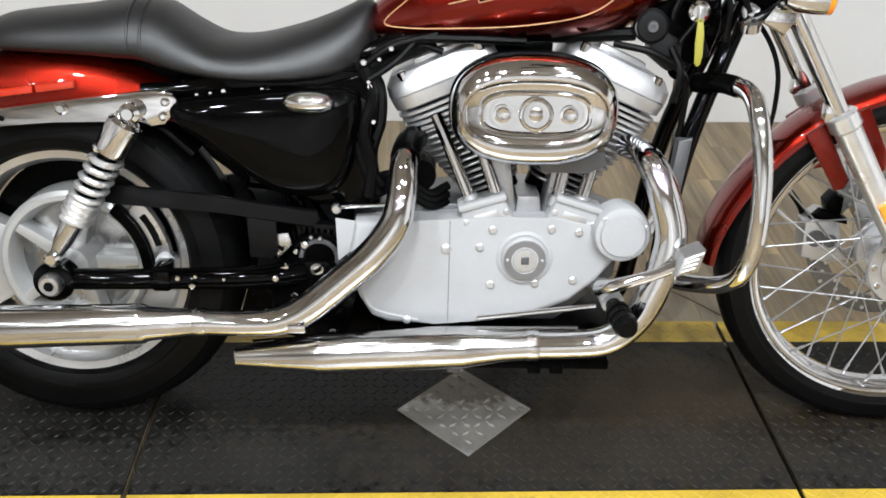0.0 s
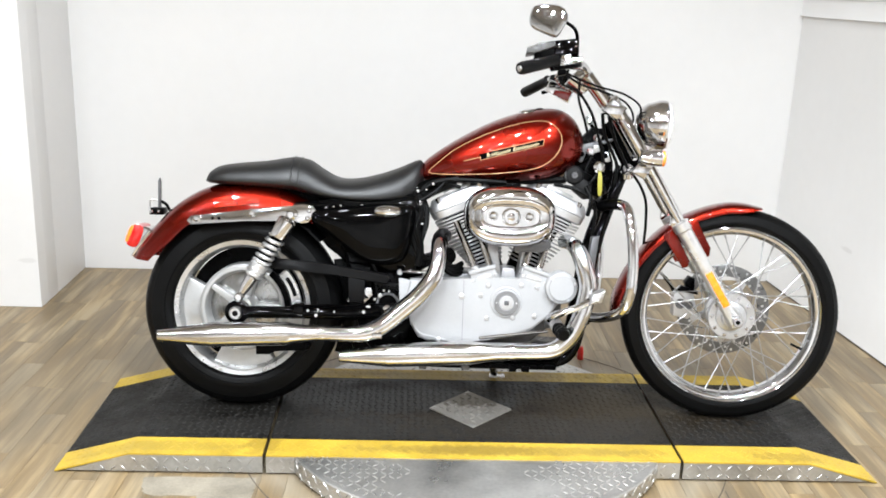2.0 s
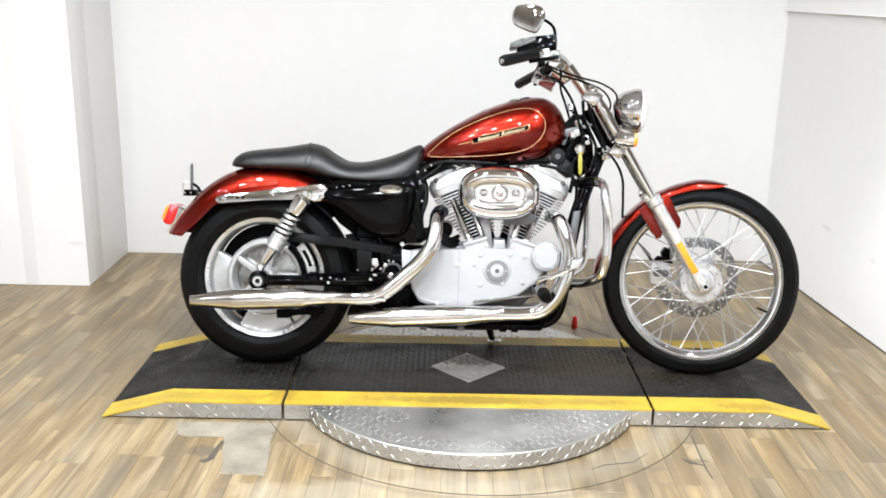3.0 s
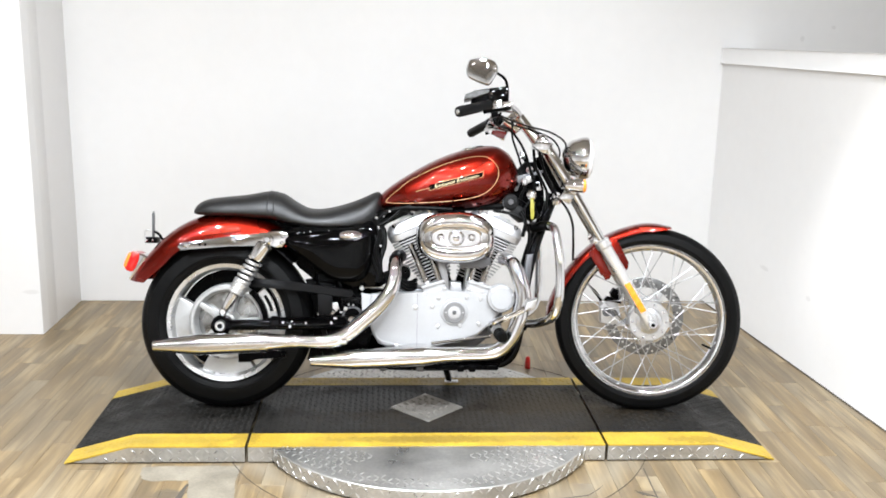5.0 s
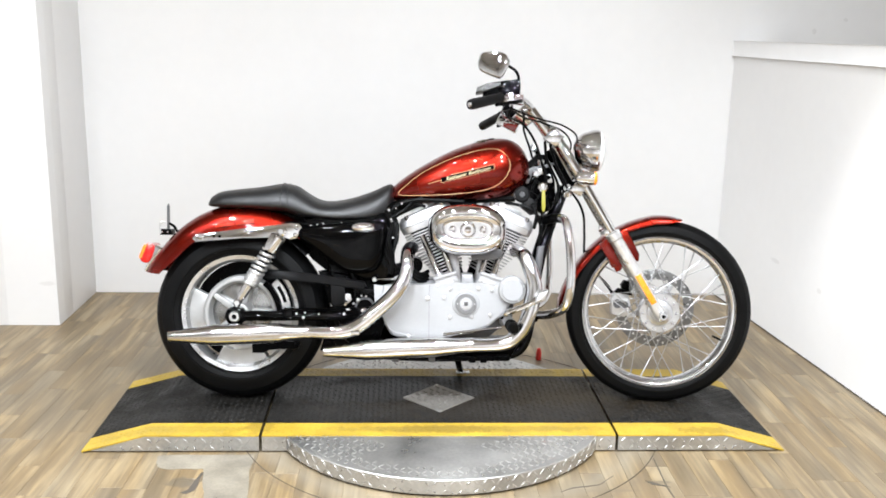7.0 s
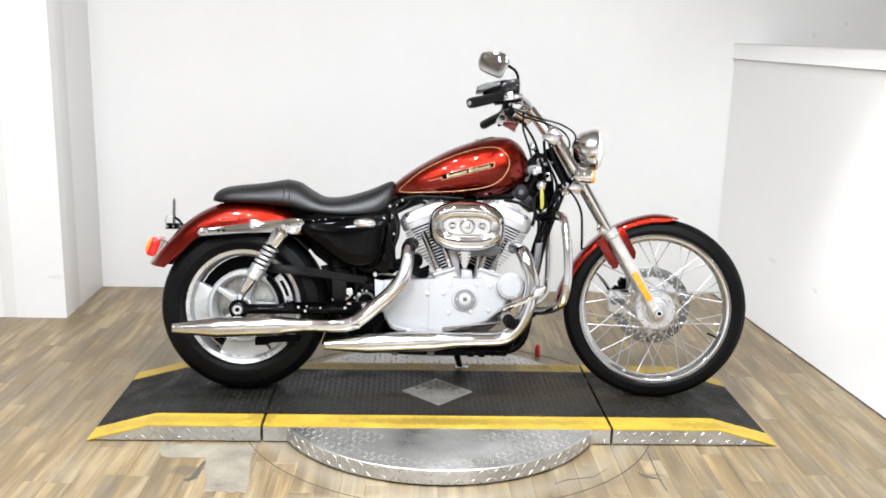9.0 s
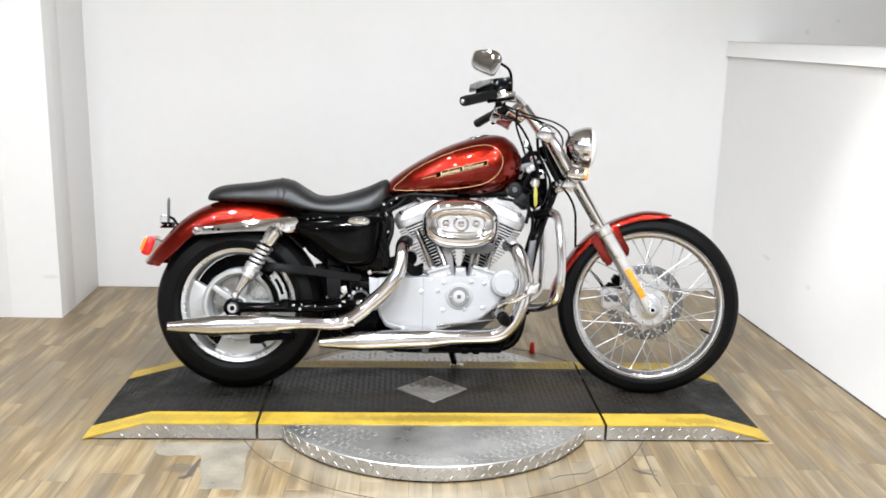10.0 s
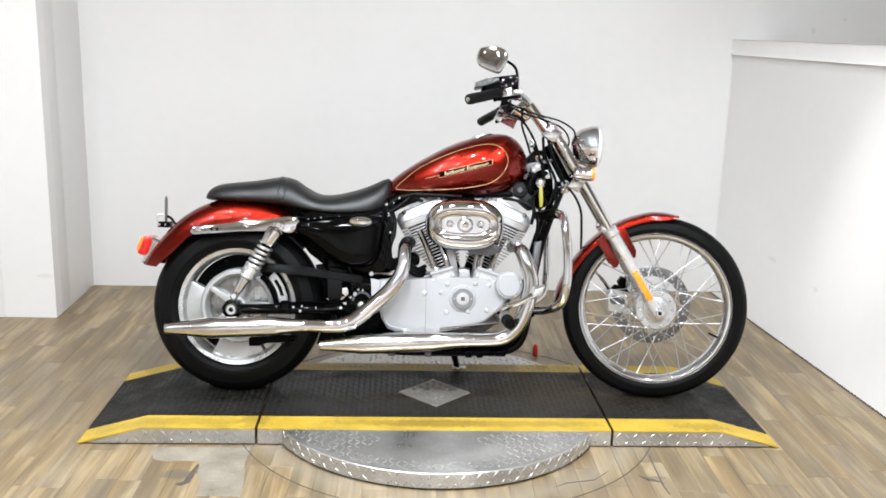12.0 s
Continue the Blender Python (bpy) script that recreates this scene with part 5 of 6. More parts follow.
def on_tank(name, corners, mat, lift, parent, label=""):
    """A thin patch laid on the tank between four corners."""
    a, b, c, d = (np.array(p) for p in corners)
    bm = bmesh.new()
    grid = []
    for i in range(13):
        u = i / 12
        lowp, highp = a + (b - a) * u, d + (c - d) * u
        grid.append([[bm.verts.new(tank_point(*(lowp + (highp - lowp) * v), lift - t)) for v in (0, 0.5, 1)] for t in (0, 0.0012)])
    for g, h in zip(grid, grid[1:]):
        for j in range(2):
            bm.faces.new((g[0][j], h[0][j], h[0][j + 1], g[0][j + 1]))
        bm.faces.new((g[0][0], g[1][0], h[1][0], h[0][0]))
        bm.faces.new((g[0][2], h[0][2], h[1][2], g[1][2]))
    return part(name, bm, mat, parent, label)


def along(u, v):
    """A place on the badge: u along its length, v across, 0 to 1."""
    a, b, c, d = (np.array(p) for p in ((-0.034, 0.801), (0.155, 0.852), (0.157, 0.871), (-0.038, 0.820)))
    return tuple((a + (b - a) * u) * (1 - v) + (d + (c - d) * u) * v)


def badge_patch(name, u0, u1, v0, v1, mat, lift, parent, label="", slant=0.0):
    return on_tank(name, [along(u0, v0), along(u1, v0), along(u1 + slant, v1), along(u0 + slant, v1)], mat, lift, parent, label)


badge = badge_patch("badge", 0.0, 1.0, 0.10, 0.90, BLACK, 0.0014, fuel, "black badge with cream maker's mark and thin gold outline")
for u0, u1, v0, v1 in ((0.0, 1.0, -0.05, 0.02), (0.18, 1.0, 0.96, 1.04), (-0.005, 0.004, 0.0, 0.45), (0.992, 1.002, 0.0, 1.0)):
    badge_patch("badge_edge", u0, u1, v0, v1, GOLD, 0.0022, badge)
badge_patch("badge_tail", -0.25, 0.02, 0.40, 0.50, GOLD, 0.0016, fuel)
strokes = random.Random(12)
for k in range(24):
    if k == 11:
        continue
    tall = 0.62 if k in (0, 12) else 0.52 if k in (4, 16) else strokes.uniform(0.34, 0.42)
    u0 = 0.10 + 0.0345 * k
    badge_patch("badge_mark", u0, u0 + (0.024 if k in (0, 12) else 0.017), 0.24 - (0.10 if k in (6, 19) else 0.0), 0.24 + tall, CREAM, 0.0024, badge, slant=0.016)
for u0, u1 in ((0.10, 0.46), (0.52, 0.90)):
    badge_patch("badge_mark", u0, u1, 0.21, 0.265, CREAM, 0.0024, badge, slant=0.003)
part("filler_cap", lathe([(0, 0.030), (0.010, 0.030), (0.016, 0.026), (0.018, 0.004)], (0.115, -0.03, 0.948), (-0.15, -0.1, 1), 24), CHROME, fuel, "chrome fuel cap")
part("filler_cap_lock", lathe([(0, 0.014), (0.009, 0.013), (0.011, 0.008)], (0.150, -0.03, 0.960), (-0.1, -0.1, 1), 16), SATIN, fuel, "black lock on the fuel cap")

# seat
seat_rows = [(-0.885, 0.722, 0.706, 0.040), (-0.872, 0.742, 0.702, 0.069), (-0.840, 0.759, 0.699, 0.086), (-0.780, 0.769, 0.697, 0.099), (-0.700, 0.778, 0.694, 0.107), (-0.640, 0.789, 0.690, 0.113), (-0.608, 0.793, 0.688, 0.114),
             (-0.590, 0.790, 0.684, 0.116), (-0.560, 0.783, 0.676, 0.120), (-0.520, 0.757, 0.667, 0.125), (-0.470, 0.733, 0.661, 0.128), (-0.410, 0.733, 0.656, 0.128), (-0.340, 0.750, 0.656, 0.121), (-0.280, 0.772, 0.660, 0.106),
             (-0.235, 0.793, 0.668, 0.084), (-0.215, 0.795, 0.680, 0.066), (-0.205, 0.780, 0.700, 0.044)]
rings = []
for x, top, low, w in spline(seat_rows, 4):
    mid = low + (top - low) * 0.24
    ring = []
    for k in range(44):
        a = 2 * math.pi * k / 44
        c, s = math.cos(a), math.sin(a)
        hh, pw = (top - mid, 2.05) if s > 0 else (mid - low, 2.6)
        ring.append((x, w * math.copysign(abs(c) ** (2 / pw), c), mid + hh * math.copysign(abs(s) ** (2 / pw), s)))
    rings.append(ring)
seat = part("seat", rings_to_mesh(rings), VINYL, bike, "two-level black vinyl seat", 60)


def seat_cross(x, grow=0.0008):
    rows = spline(seat_rows, 4)
    top, low, w = (np.interp(x, [s[0] for s in rows], [s[k] for s in rows]) for k in (1, 2, 3))
    mid = low + (top - low) * 0.24
    return [(x, (w + grow) * math.copysign(abs(math.cos(a)) ** (2 / 2.05), math.cos(a)), mid + (top - mid + grow) * math.sin(a) ** (2 / 2.05)) for a in np.linspace(0.0, math.pi, 30)]


for sx in (-0.612, -0.590):
    part("piping", tube(seat_cross(sx), 0.0022, 6, 1), VINYL, seat)

# fork, headlamp, bars
for side in (-1, 1):
    y = -0.092 if side < 0 else 0.116
    top, join, axle = Vector((0.377, y, 0.990)), Vector((0.597, y, 0.630)), Vector((FW[0] - 0.002, y, FW[1] - 0.004))
    leg = part("fork_leg", lathe([(-0.02, 0.012), (-0.015, 0.022), (0.02, 0.023), (0.06, 0.0205), ((join - axle).length - 0.03, 0.0235), ((join - axle).length - 0.025, 0.028), ((join - axle).length, 0.028), ((join - axle).length + 0.004, 0.021)], axle, join - axle, 24), POLISHED, bike, "polished alloy fork leg")
    part("fork_tube", rod(join, top, 0.0170, 20), CHROME, leg)
    way = (top - join).normalized()
    part("fork_cover", lathe([(0.195, 0.0175), (0.20, 0.0190), (0.36, 0.0190), (0.365, 0.0175)], join, way, 20), CHROME, leg)
    if side < 0:
        u = (join - axle).normalized()
        a = axle + (join - axle) * 0.16
        b = axle + (join - axle) * 0.50
        v = Vector((-u.z, 0, u.x))
        outline = [(p.x, p.z) for p in (a - v * 0.011, b - v * 0.011, b + v * 0.011, a + v * 0.011)]
        part("fork_reflector", prism(outline, y - 0.030, y - 0.018, 0.003), AMBER, leg, "long amber reflector")
    part("leg_bracket", block(join.x - 0.03, join.x + 0.01, y - 0.012, y + 0.012, join.z - 0.012, join.z + 0.018, 0.004), CHROME, leg)
part("lower_clamp", prism([(0.436, 0.782), (0.461, 0.820), (0.498, 0.793), (0.478, 0.760)], -0.118, 0.118, 0.01), CHROME, bike)
part("upper_clamp", prism([(0.337, 0.965), (0.367, 1.002), (0.414, 0.975), (0.384, 0.935)], -0.125, 0.125, 0.01), CHROME, bike)
for side in (-1, 1):
    part("clamp_bolt", lathe([(0, 0.018), (0.012, 0.018), (0.016, 0.012)], (0.374, side * 0.092, 0.992), (-0.53, 0, 0.85), 14), CHROME, bike)
    part("handlebar_riser", tube([(0.362, side * 0.045, 0.985), (0.326, side * 0.045, 1.030), (0.292, side * 0.045, 1.072)], [0.021, 0.019, 0.020], 14), CHROME, bike)
head = part("headlamp", lathe([(-0.080, 0.012), (-0.078, 0.028), (-0.066, 0.051), (-0.046, 0.066), (-0.02, 0.074), (-0.012, 0.078), (0.010, 0.079), (0.016, 0.075)], (0.533, 0, 0.925), (1, 0, -0.03), 40), CHROME, bike, "round chrome headlamp")
part("lens", lathe([(0.012, 0.074), (0.022, 0.070), (0.031, 0.056), (0.038, 0.028), (0.040, 0.003)], (0.533, 0, 0.925), (1, 0, -0.03), 40), CLEAR, head, "clear headlamp glass")
part("headlamp_mount", prism([(0.450, 0.855), (0.490, 0.880), (0.520, 0.855), (0.480, 0.830)], -0.02, 0.02, 0.006), CHROME, bike)
for side in (-1, 1):
    sig = part("turn_signal", lathe([(-0.030, 0.006), (-0.028, 0.014), (-0.012, 0.022), (0.020, 0.0245), (0.034, 0.0245)], (0.484, side * 0.165, 0.828), (1, 0, -0.02), 24), CHROME, bike, "chrome bullet turn signal with amber lens")
    part("lens", lathe([(0.033, 0.0240), (0.042, 0.0235), (0.046, 0.016), (0.047, 0.002)], (0.484, side * 0.165, 0.828), (1, 0, -0.02), 24), AMBER, sig, "amber lens")
    part("stalk", rod((0.476, side * 0.158, 0.827), (0.468, side * 0.10, 0.818), 0.010, 12), CHROME, sig)

def mirror_outline():
    """A rounded mirror shape that narrows downwards."""
    return [(p[0], p[2]) for p in spline([(-0.054, 0, 0.004), (-0.048, 0, -0.015), (-0.032, 0, -0.026), (0.0, 0, -0.040), (0.024, 0, -0.046), (0.040, 0, -0.026), (0.053, 0, 0.003), (0.049, 0, 0.022), (0.032, 0, 0.040), (-0.003, 0, 0.046), (-0.038, 0, 0.043), (-0.049, 0, 0.028)], 4, True)]


bar = part("handlebar", tube([(0.185, -0.300, 1.082), (0.226, -0.250, 1.088), (0.264, -0.18, 1.086), (0.288, -0.10, 1.075), (0.292, 0, 1.072), (0.288, 0.10, 1.075), (0.264, 0.18, 1.086), (0.226, 0.250, 1.088), (0.185, 0.300, 1.082)], 0.0127, 14), CHROME, bike, "chrome handlebar with black grips")
for side in (-1, 1):
    a = Vector((0.185, side * 0.297, 1.082))
    b = Vector((0.083, -0.395, 1.046)) if side < 0 else Vector((0.104, 0.395, 1.046))
    grip = part("grip", lathe([(0, 0.019), (0.008, 0.017), (0.05, 0.0175), ((b - a).length - 0.01, 0.0185), ((b - a).length, 0.016)], a, b - a, 18), GRIP, bar, "black rubber grip")
    part("grip_end", lathe([((b - a).length - 0.001, 0.009), ((b - a).length + 0.002, 0.008), ((b - a).length + 0.003, 0.004)], a, b - a, 16), ALLOY, grip)
    part("switch_housing", prism([(0.186, 1.058), (0.190, 1.096), (0.226, 1.104), (0.232, 1.066)], side * 0.262 - 0.024, side * 0.262 + 0.024, 0.008), SATIN if side > 0 else POLISHED, bar)
    part("switch_button", prism([(0.190, 1.040), (0.192, 1.062), (0.214, 1.066), (0.216, 1.046)], side * 0.262 - 0.026, side * 0.262 + 0.010, 0.004), SATIN, bar)
    part("lever_bracket", prism([(0.205, 1.068), (0.210, 1.098), (0.262, 1.098), (0.262, 1.062)], side * 0.245 - 0.030, side * 0.245 + 0.018, 0.006), CHROME if side < 0 else SATIN, bar)
    part("lever", tube([(0.258, side * 0.235, 1.080), (0.246, side * 0.30, 1.070), (0.200, side * 0.36, 1.056), (0.170, side * 0.39, 1.048)], [0.008, 0.007, 0.006, 0.007], 10), SATIN, bar)
    if side > 0:
        continue
    shell = [[(0.158 + s * x, side * 0.300 + y0 + 0.3 * s * x * side, 1.192 + s * z) for x, z in mirror_outline()] for s, y0 in ((0.94, 0.008), (1, 0.005), (1, -0.001), (0.93, -0.007), (0.84, -0.0085), (0.40, -0.0095), (0.05, -0.0097))]
    mirror = part("mirror", rings_to_mesh(shell), MIRRORBACK, bar, "chrome-backed mirror")
    part("glass", rings_to_mesh([[(0.158 + s * x, side * 0.300 + 0.0086 + 0.3 * s * x * side, 1.192 + s * z) for x, z in mirror_outline()] for s in (0.9, 0.02)]), CHROME, mirror)
    part("stem", tube([(0.246, side * 0.235, 1.105), (0.246, side * 0.25, 1.140), (0.236, side * 0.275, 1.172), (0.205, side * 0.295, 1.192)], 0.005, 10), SATIN if side < 0 else CHROME, mirror)
    part("ball_joint", lathe([(-0.006, 0.006), (0, 0.009), (0.006, 0.006)], (0.203, side * 0.300 - 0.016, 1.194), (0, 1, 0), 12), CHROME, mirror)
reservoir = part("fluid_reservoir", prism([(0.178, 1.090), (0.182, 1.142), (0.240, 1.149), (0.250, 1.145), (0.250, 1.098), (0.200, 1.100)], -0.275, -0.205, 0.006), BLACK, bar, "black brake fluid reservoir")
part("cap", prism([(0.098, 1.098), (0.102, 1.118), (0.135, 1.132), (0.180, 1.140), (0.186, 1.122), (0.125, 1.104)], -0.285, -0.215, 0.005), OLIVE, reservoir, "grey-olive reservoir cap")
part("neck", prism([(0.120, 1.085), (0.125, 1.114), (0.190, 1.126), (0.190, 1.085)], -0.270, -0.225, 0.005), SATIN, reservoir)
box_s = part("indicator_box", prism([(0.166, 1.024), (0.182, 1.056), (0.256, 1.026), (0.240, 0.984)], -0.030, 0.030, 0.006), CHROME, bike, "chrome box with a dark red panel for the tank's reflection")
# red panel painted as the tank mirrored in the chrome
part("window", prism([(0.190, 1.010), (0.196, 1.024), (0.250, 1.018), (0.237, 0.990)], -0.0325, -0.0305, 0.0008), DARKRED, box_s)
for bx, by, bz, r in ((0.222, -0.278, 1.088, 0.009), (0.248, -0.278, 1.078, 0.007), (0.205, -0.290, 1.094, 0.005), (0.240, -0.276, 1.126, 0.004), (0.192, -0.276, 1.122, 0.004)):
    bolt(bx, by, bz, r, 0.006, bar, CHROME)
part("brake_line", tube([(0.205, -0.27, 1.062), (0.190, -0.25, 1.040), (0.205, -0.20, 1.024), (0.240, -0.15, 1.012)], 0.005, 8), CHROME, bar)
speedo = part("speedometer", lathe([(-0.05, 0.020), (-0.045, 0.030), (-0.02, 0.036), (0.012, 0.038), (0.016, 0.034)], (0.262, 0, 1.060), (-0.75, 0, 0.66), 28), CHROME, bike, "chrome speedometer pod")
part("dial", lathe([(0.0162, 0.033), (0.0168, 0.002)], (0.262, 0, 1.060), (-0.75, 0, 0.66), 28), SATIN, speedo)
for pts, r in (([(0.190, -0.22, 1.068), (0.250, -0.17, 1.050), (0.325, -0.10, 1.036), (0.405, -0.08, 1.018), (0.458, -0.07, 0.982), (0.455, -0.05, 0.930)], 0.0034), ([(0.195, -0.23, 1.060), (0.255, -0.16, 1.036), (0.335, -0.09, 1.024), (0.412, -0.06, 0.996), (0.442, -0.05, 0.950), (0.428, -0.04, 0.90)], 0.0034),
               ([(0.205, -0.235, 1.070), (0.195, -0.21, 1.030), (0.250, -0.13, 1.020), (0.300, -0.10, 0.960), (0.330, -0.09, 0.880), (0.345, -0.08, 0.800), (0.310, -0.08, 0.740)], 0.0045),
               ([(0.262, -0.10, 1.060), (0.262, -0.09, 1.000), (0.285, -0.07, 0.940), (0.300, -0.05, 0.90)], 0.004),
               ([(0.430, -0.03, 0.800), (0.470, -0.055, 0.745), (0.492, -0.06, 0.690), (0.498, -0.05, 0.62), (0.52, 0.03, 0.52), (0.60, 0.075, 0.44)], 0.0045)):
    part("cable", tube(pts, r, 8), HOSE, bike)
part("front_caliper", prism([(0.618, 0.310), (0.616, 0.380), (0.643, 0.405), (0.678, 0.395), (0.696, 0.330), (0.668, 0.300)], 0.045, 0.105, 0.008), HEADS, bike, "silver front brake caliper")

for px, pz, pr in ((0.640, 0.352, 0.017), (0.668, 0.348, 0.013)):
    part("caliper_piston", lathe([(0.0455, pr), (0.0405, pr), (0.0405, pr * 0.75), (0.0430, pr * 0.7), (0.0430, 0.002)], (px, 0, pz), (0, 1, 0), 20), GREY, bike)
part("caliper_bridge", prism([(0.622, 0.392), (0.640, 0.412), (0.690, 0.398), (0.694, 0.384), (0.640, 0.396)], 0.038, 0.060, 0.003), SATIN, bike)
part("caliper_body", prism([(0.652, 0.420), (0.666, 0.440), (0.684, 0.434), (0.684, 0.400), (0.660, 0.396)], 0.05, 0.10, 0.006), SATIN, bike)
part("brake_hose", tube([(0.60, 0.075, 0.44), (0.625, 0.08, 0.41), (0.640, 0.085, 0.38)], 0.006, 8), HOSE, bike)
for bx, bz in ((0.640, 0.385), (0.652, 0.330), (0.676, 0.362)):
    bolt(bx, 0.045, bz, 0.008, 0.006, bike, CHROME)

# neck details
part("neck_shroud", prism([(0.285, 0.880), (0.318, 0.915), (0.352, 0.915), (0.362, 0.880), (0.388, 0.815), (0.392, 0.765), (0.378, 0.715), (0.345, 0.695), (0.300, 0.715), (0.262, 0.745), (0.252, 0.800)], -0.038, 0.03, 0.008), SATIN, bike)
part("choke_knob", lathe([(0, 0.014), (-0.012, 0.014), (-0.018, 0.011), (-0.019, 0.002)], (0.306, -0.045, 0.936), (0.3, 1, -0.2), 18), ALLOY, bike)
part("knob_stem", rod((0.306, -0.045, 0.936), (0.335, 0.0, 0.900), 0.006, 10), SATIN, bike)
part("coil_bracket", prism([(0.288, 0.862), (0.380, 0.884), (0.384, 0.876), (0.300, 0.846), (0.288, 0.806), (0.278, 0.806)], -0.056, -0.050, 0.002), GREY, bike)
part("bracket_plate", prism([(0.318, 0.858), (0.345, 0.866), (0.352, 0.846), (0.326, 0.836)], -0.060, -0.054, 0.002), ALLOY, bike)
part("bracket_plate", prism([(0.350, 0.838), (0.366, 0.842), (0.376, 0.812), (0.360, 0.808)], -0.060, -0.054, 0.002), ALLOY, bike)
part("stop_ring", lathe([(0, 0.020), (-0.016, 0.020), (-0.018, 0.016), (-0.018, 0.002)], (0.426, -0.075, 0.764), (0.1, 0.4, -1), 20), CHROME, bike)
part("horn_lug", lathe([(0, 0.018), (-0.010, 0.018), (-0.012, 0.008), (-0.0122, 0.001)], (0.251, -0.065, 0.763), (0, 1, 0), 18), GREY, bike)
for pts in ([(0.345, -0.05, 0.960), (0.352, -0.055, 0.900), (0.375, -0.055, 0.850), (0.395, -0.06, 0.800), (0.392, -0.06, 0.740)], [(0.362, -0.06, 0.955), (0.385, -0.06, 0.880), (0.410, -0.06, 0.830), (0.430, -0.06, 0.790)],
            [(0.318, -0.05, 0.905), (0.340, -0.06, 0.870), (0.352, -0.06, 0.820), (0.345, -0.06, 0.770), (0.362, -0.07, 0.715)], [(0.300, -0.04, 0.875), (0.318, -0.05, 0.830), (0.300, -0.06, 0.780), (0.318, -0.06, 0.735)]):
    part("cable", tube(pts, 0.0055, 8), HOSE, bike)
coil = part("ignition_switch", lathe([(-0.04, 0.017), (-0.065, 0.018), (-0.070, 0.012), (-0.0705, 0.002)], (0.337, -0.02, 0.792), (0, 1, 0), 20), CHROME, bike)
part("key_tag", prism([(0.331, 0.782), (0.340, 0.782), (0.344, 0.760), (0.346, 0.722), (0.343, 0.706), (0.338, 0.702), (0.333, 0.708), (0.331, 0.740)], -0.100, -0.0975, 0.0008), YELLOWTAG, coil, "yellow key tag")
part("key", prism([(0.332, 0.802), (0.340, 0.802), (0.339, 0.775), (0.333, 0.775)], -0.1, -0.089, 0.001), ALLOY, coil)
for bx, bz, r in ((0.314, 0.841, 0.013), (0.332, 0.884, 0.013), (0.284, 0.832, 0.009), (0.364, 0.758, 0.010), (0.359, 0.829, 0.010), (0.431, 0.792, 0.014), (0.345, 0.862, 0.007), (0.322, 0.812, 0.006), (0.375, 0.79, 0.006), (0.39, 0.735, 0.008)):
    bolt(bx, -0.05, bz, r, 0.012, bike, ALLOY if r > 0.012 else SATIN)
part("coil_cover", prism([(0.235, 0.770), (0.255, 0.798), (0.320, 0.765), (0.312, 0.725), (0.280, 0.725)], -0.07, 0.05, 0.008), SATIN, bike)
part("horn", lathe([(-0.06, 0.030), (-0.072, 0.030), (-0.078, 0.024), (-0.08, 0.002)], (0.262, 0, 0.765), (0, 1, 0), 24), HORNGREY, bike)
part("horn_centre", lathe([(-0.080, 0.010), (-0.084, 0.009), (-0.084, 0.004), (-0.081, 0.003)], (0.262, 0, 0.765), (0, 1, 0), 16), GREY, bike)
part("horn_box", prism([(0.268, 0.770), (0.318, 0.742), (0.318, 0.694), (0.296, 0.690), (0.262, 0.716)], -0.072, -0.02, 0.006), HORNGREY, bike)
part("regulator", prism([(0.322, 0.575), (0.346, 0.580), (0.330, 0.443), (0.306, 0.438)], -0.099, -0.06, 0.004), GREY, bike)

# engine guard, pegs and pedal
for side in (-1, 1):
    part("engine_guard", tube([(0.352, side * 0.075, 0.672), (0.378, side * 0.130, 0.681), (0.400, side * 0.195, 0.676), (0.406, side * 0.240, 0.640), (0.413, side * 0.264, 0.570), (0.416, side * 0.270, 0.480), (0.411, side * 0.262, 0.412), (0.397, side * 0.225, 0.362), (0.355, side * 0.160, 0.334), (0.300, side * 0.095, 0.325)], 0.0155, 16, 8), CHROME, bike, "chrome engine guard hoop")
    part("guard_sleeve", tube([(0.350, side * 0.070, 0.671), (0.366, side * 0.105, 0.678), (0.380, side * 0.140, 0.681), (0.390, side * 0.168, 0.680)], 0.0172, 14, 5), SATIN, bike, "black rubber sleeve on the guard")
    part("guard_clamp", block(0.290, 0.325, side * 0.095 - 0.02, side * 0.095 + 0.02, 0.302, 0.348, 0.006), SATIN, bike)
    peg_t = part("foot_peg", lathe([(0, 0.013), (0.02, 0.014), (0.022, 0.018), (0.078, 0.020), (0.086, 0.016)], (0.210, side * 0.190, 0.308), (0.15, side, -0.17), 18), HOSE, bike, "black rubber foot peg")
    for k in range(3):
        part("ridge", lathe([(0.028 + 0.018 * k, 0.0215), (0.036 + 0.018 * k, 0.0215)], (0.210, side * 0.190, 0.308), (0.15, side, -0.17), 14), HOSE, peg_t)
    part("peg_mount", tube([(0.200, side * 0.09, 0.300), (0.203, side * 0.15, 0.318), (0.210, side * 0.195, 0.310)], [0.016, 0.018, 0.020], 14), HEADS, bike)
pedal = part("brake_pedal", tube([(0.189, -0.175, 0.328), (0.209, -0.205, 0.346), (0.259, -0.220, 0.368), (0.304, -0.232, 0.393)], [0.014, 0.012, 0.010, 0.011], 12), CHROME, bike, "chrome brake pedal arm with a ribbed pad")
part("pad", prism([(0.294, 0.383), (0.306, 0.418), (0.341, 0.430), (0.332, 0.393)], -0.262, -0.205, 0.005), ALLOY, pedal)
for k in range(4):
    part("pad_rib", rod((0.302 + 0.003 * k, -0.2635, 0.392 + 0.008 * k), (0.326 + 0.002 * k, -0.2635, 0.400 + 0.008 * k), 0.002, 6), ALLOY, pedal)
part("brake_rod", rod((0.19, -0.150, 0.285), (-0.02, -0.150, 0.258), 0.005, 10), CHROME, bike)

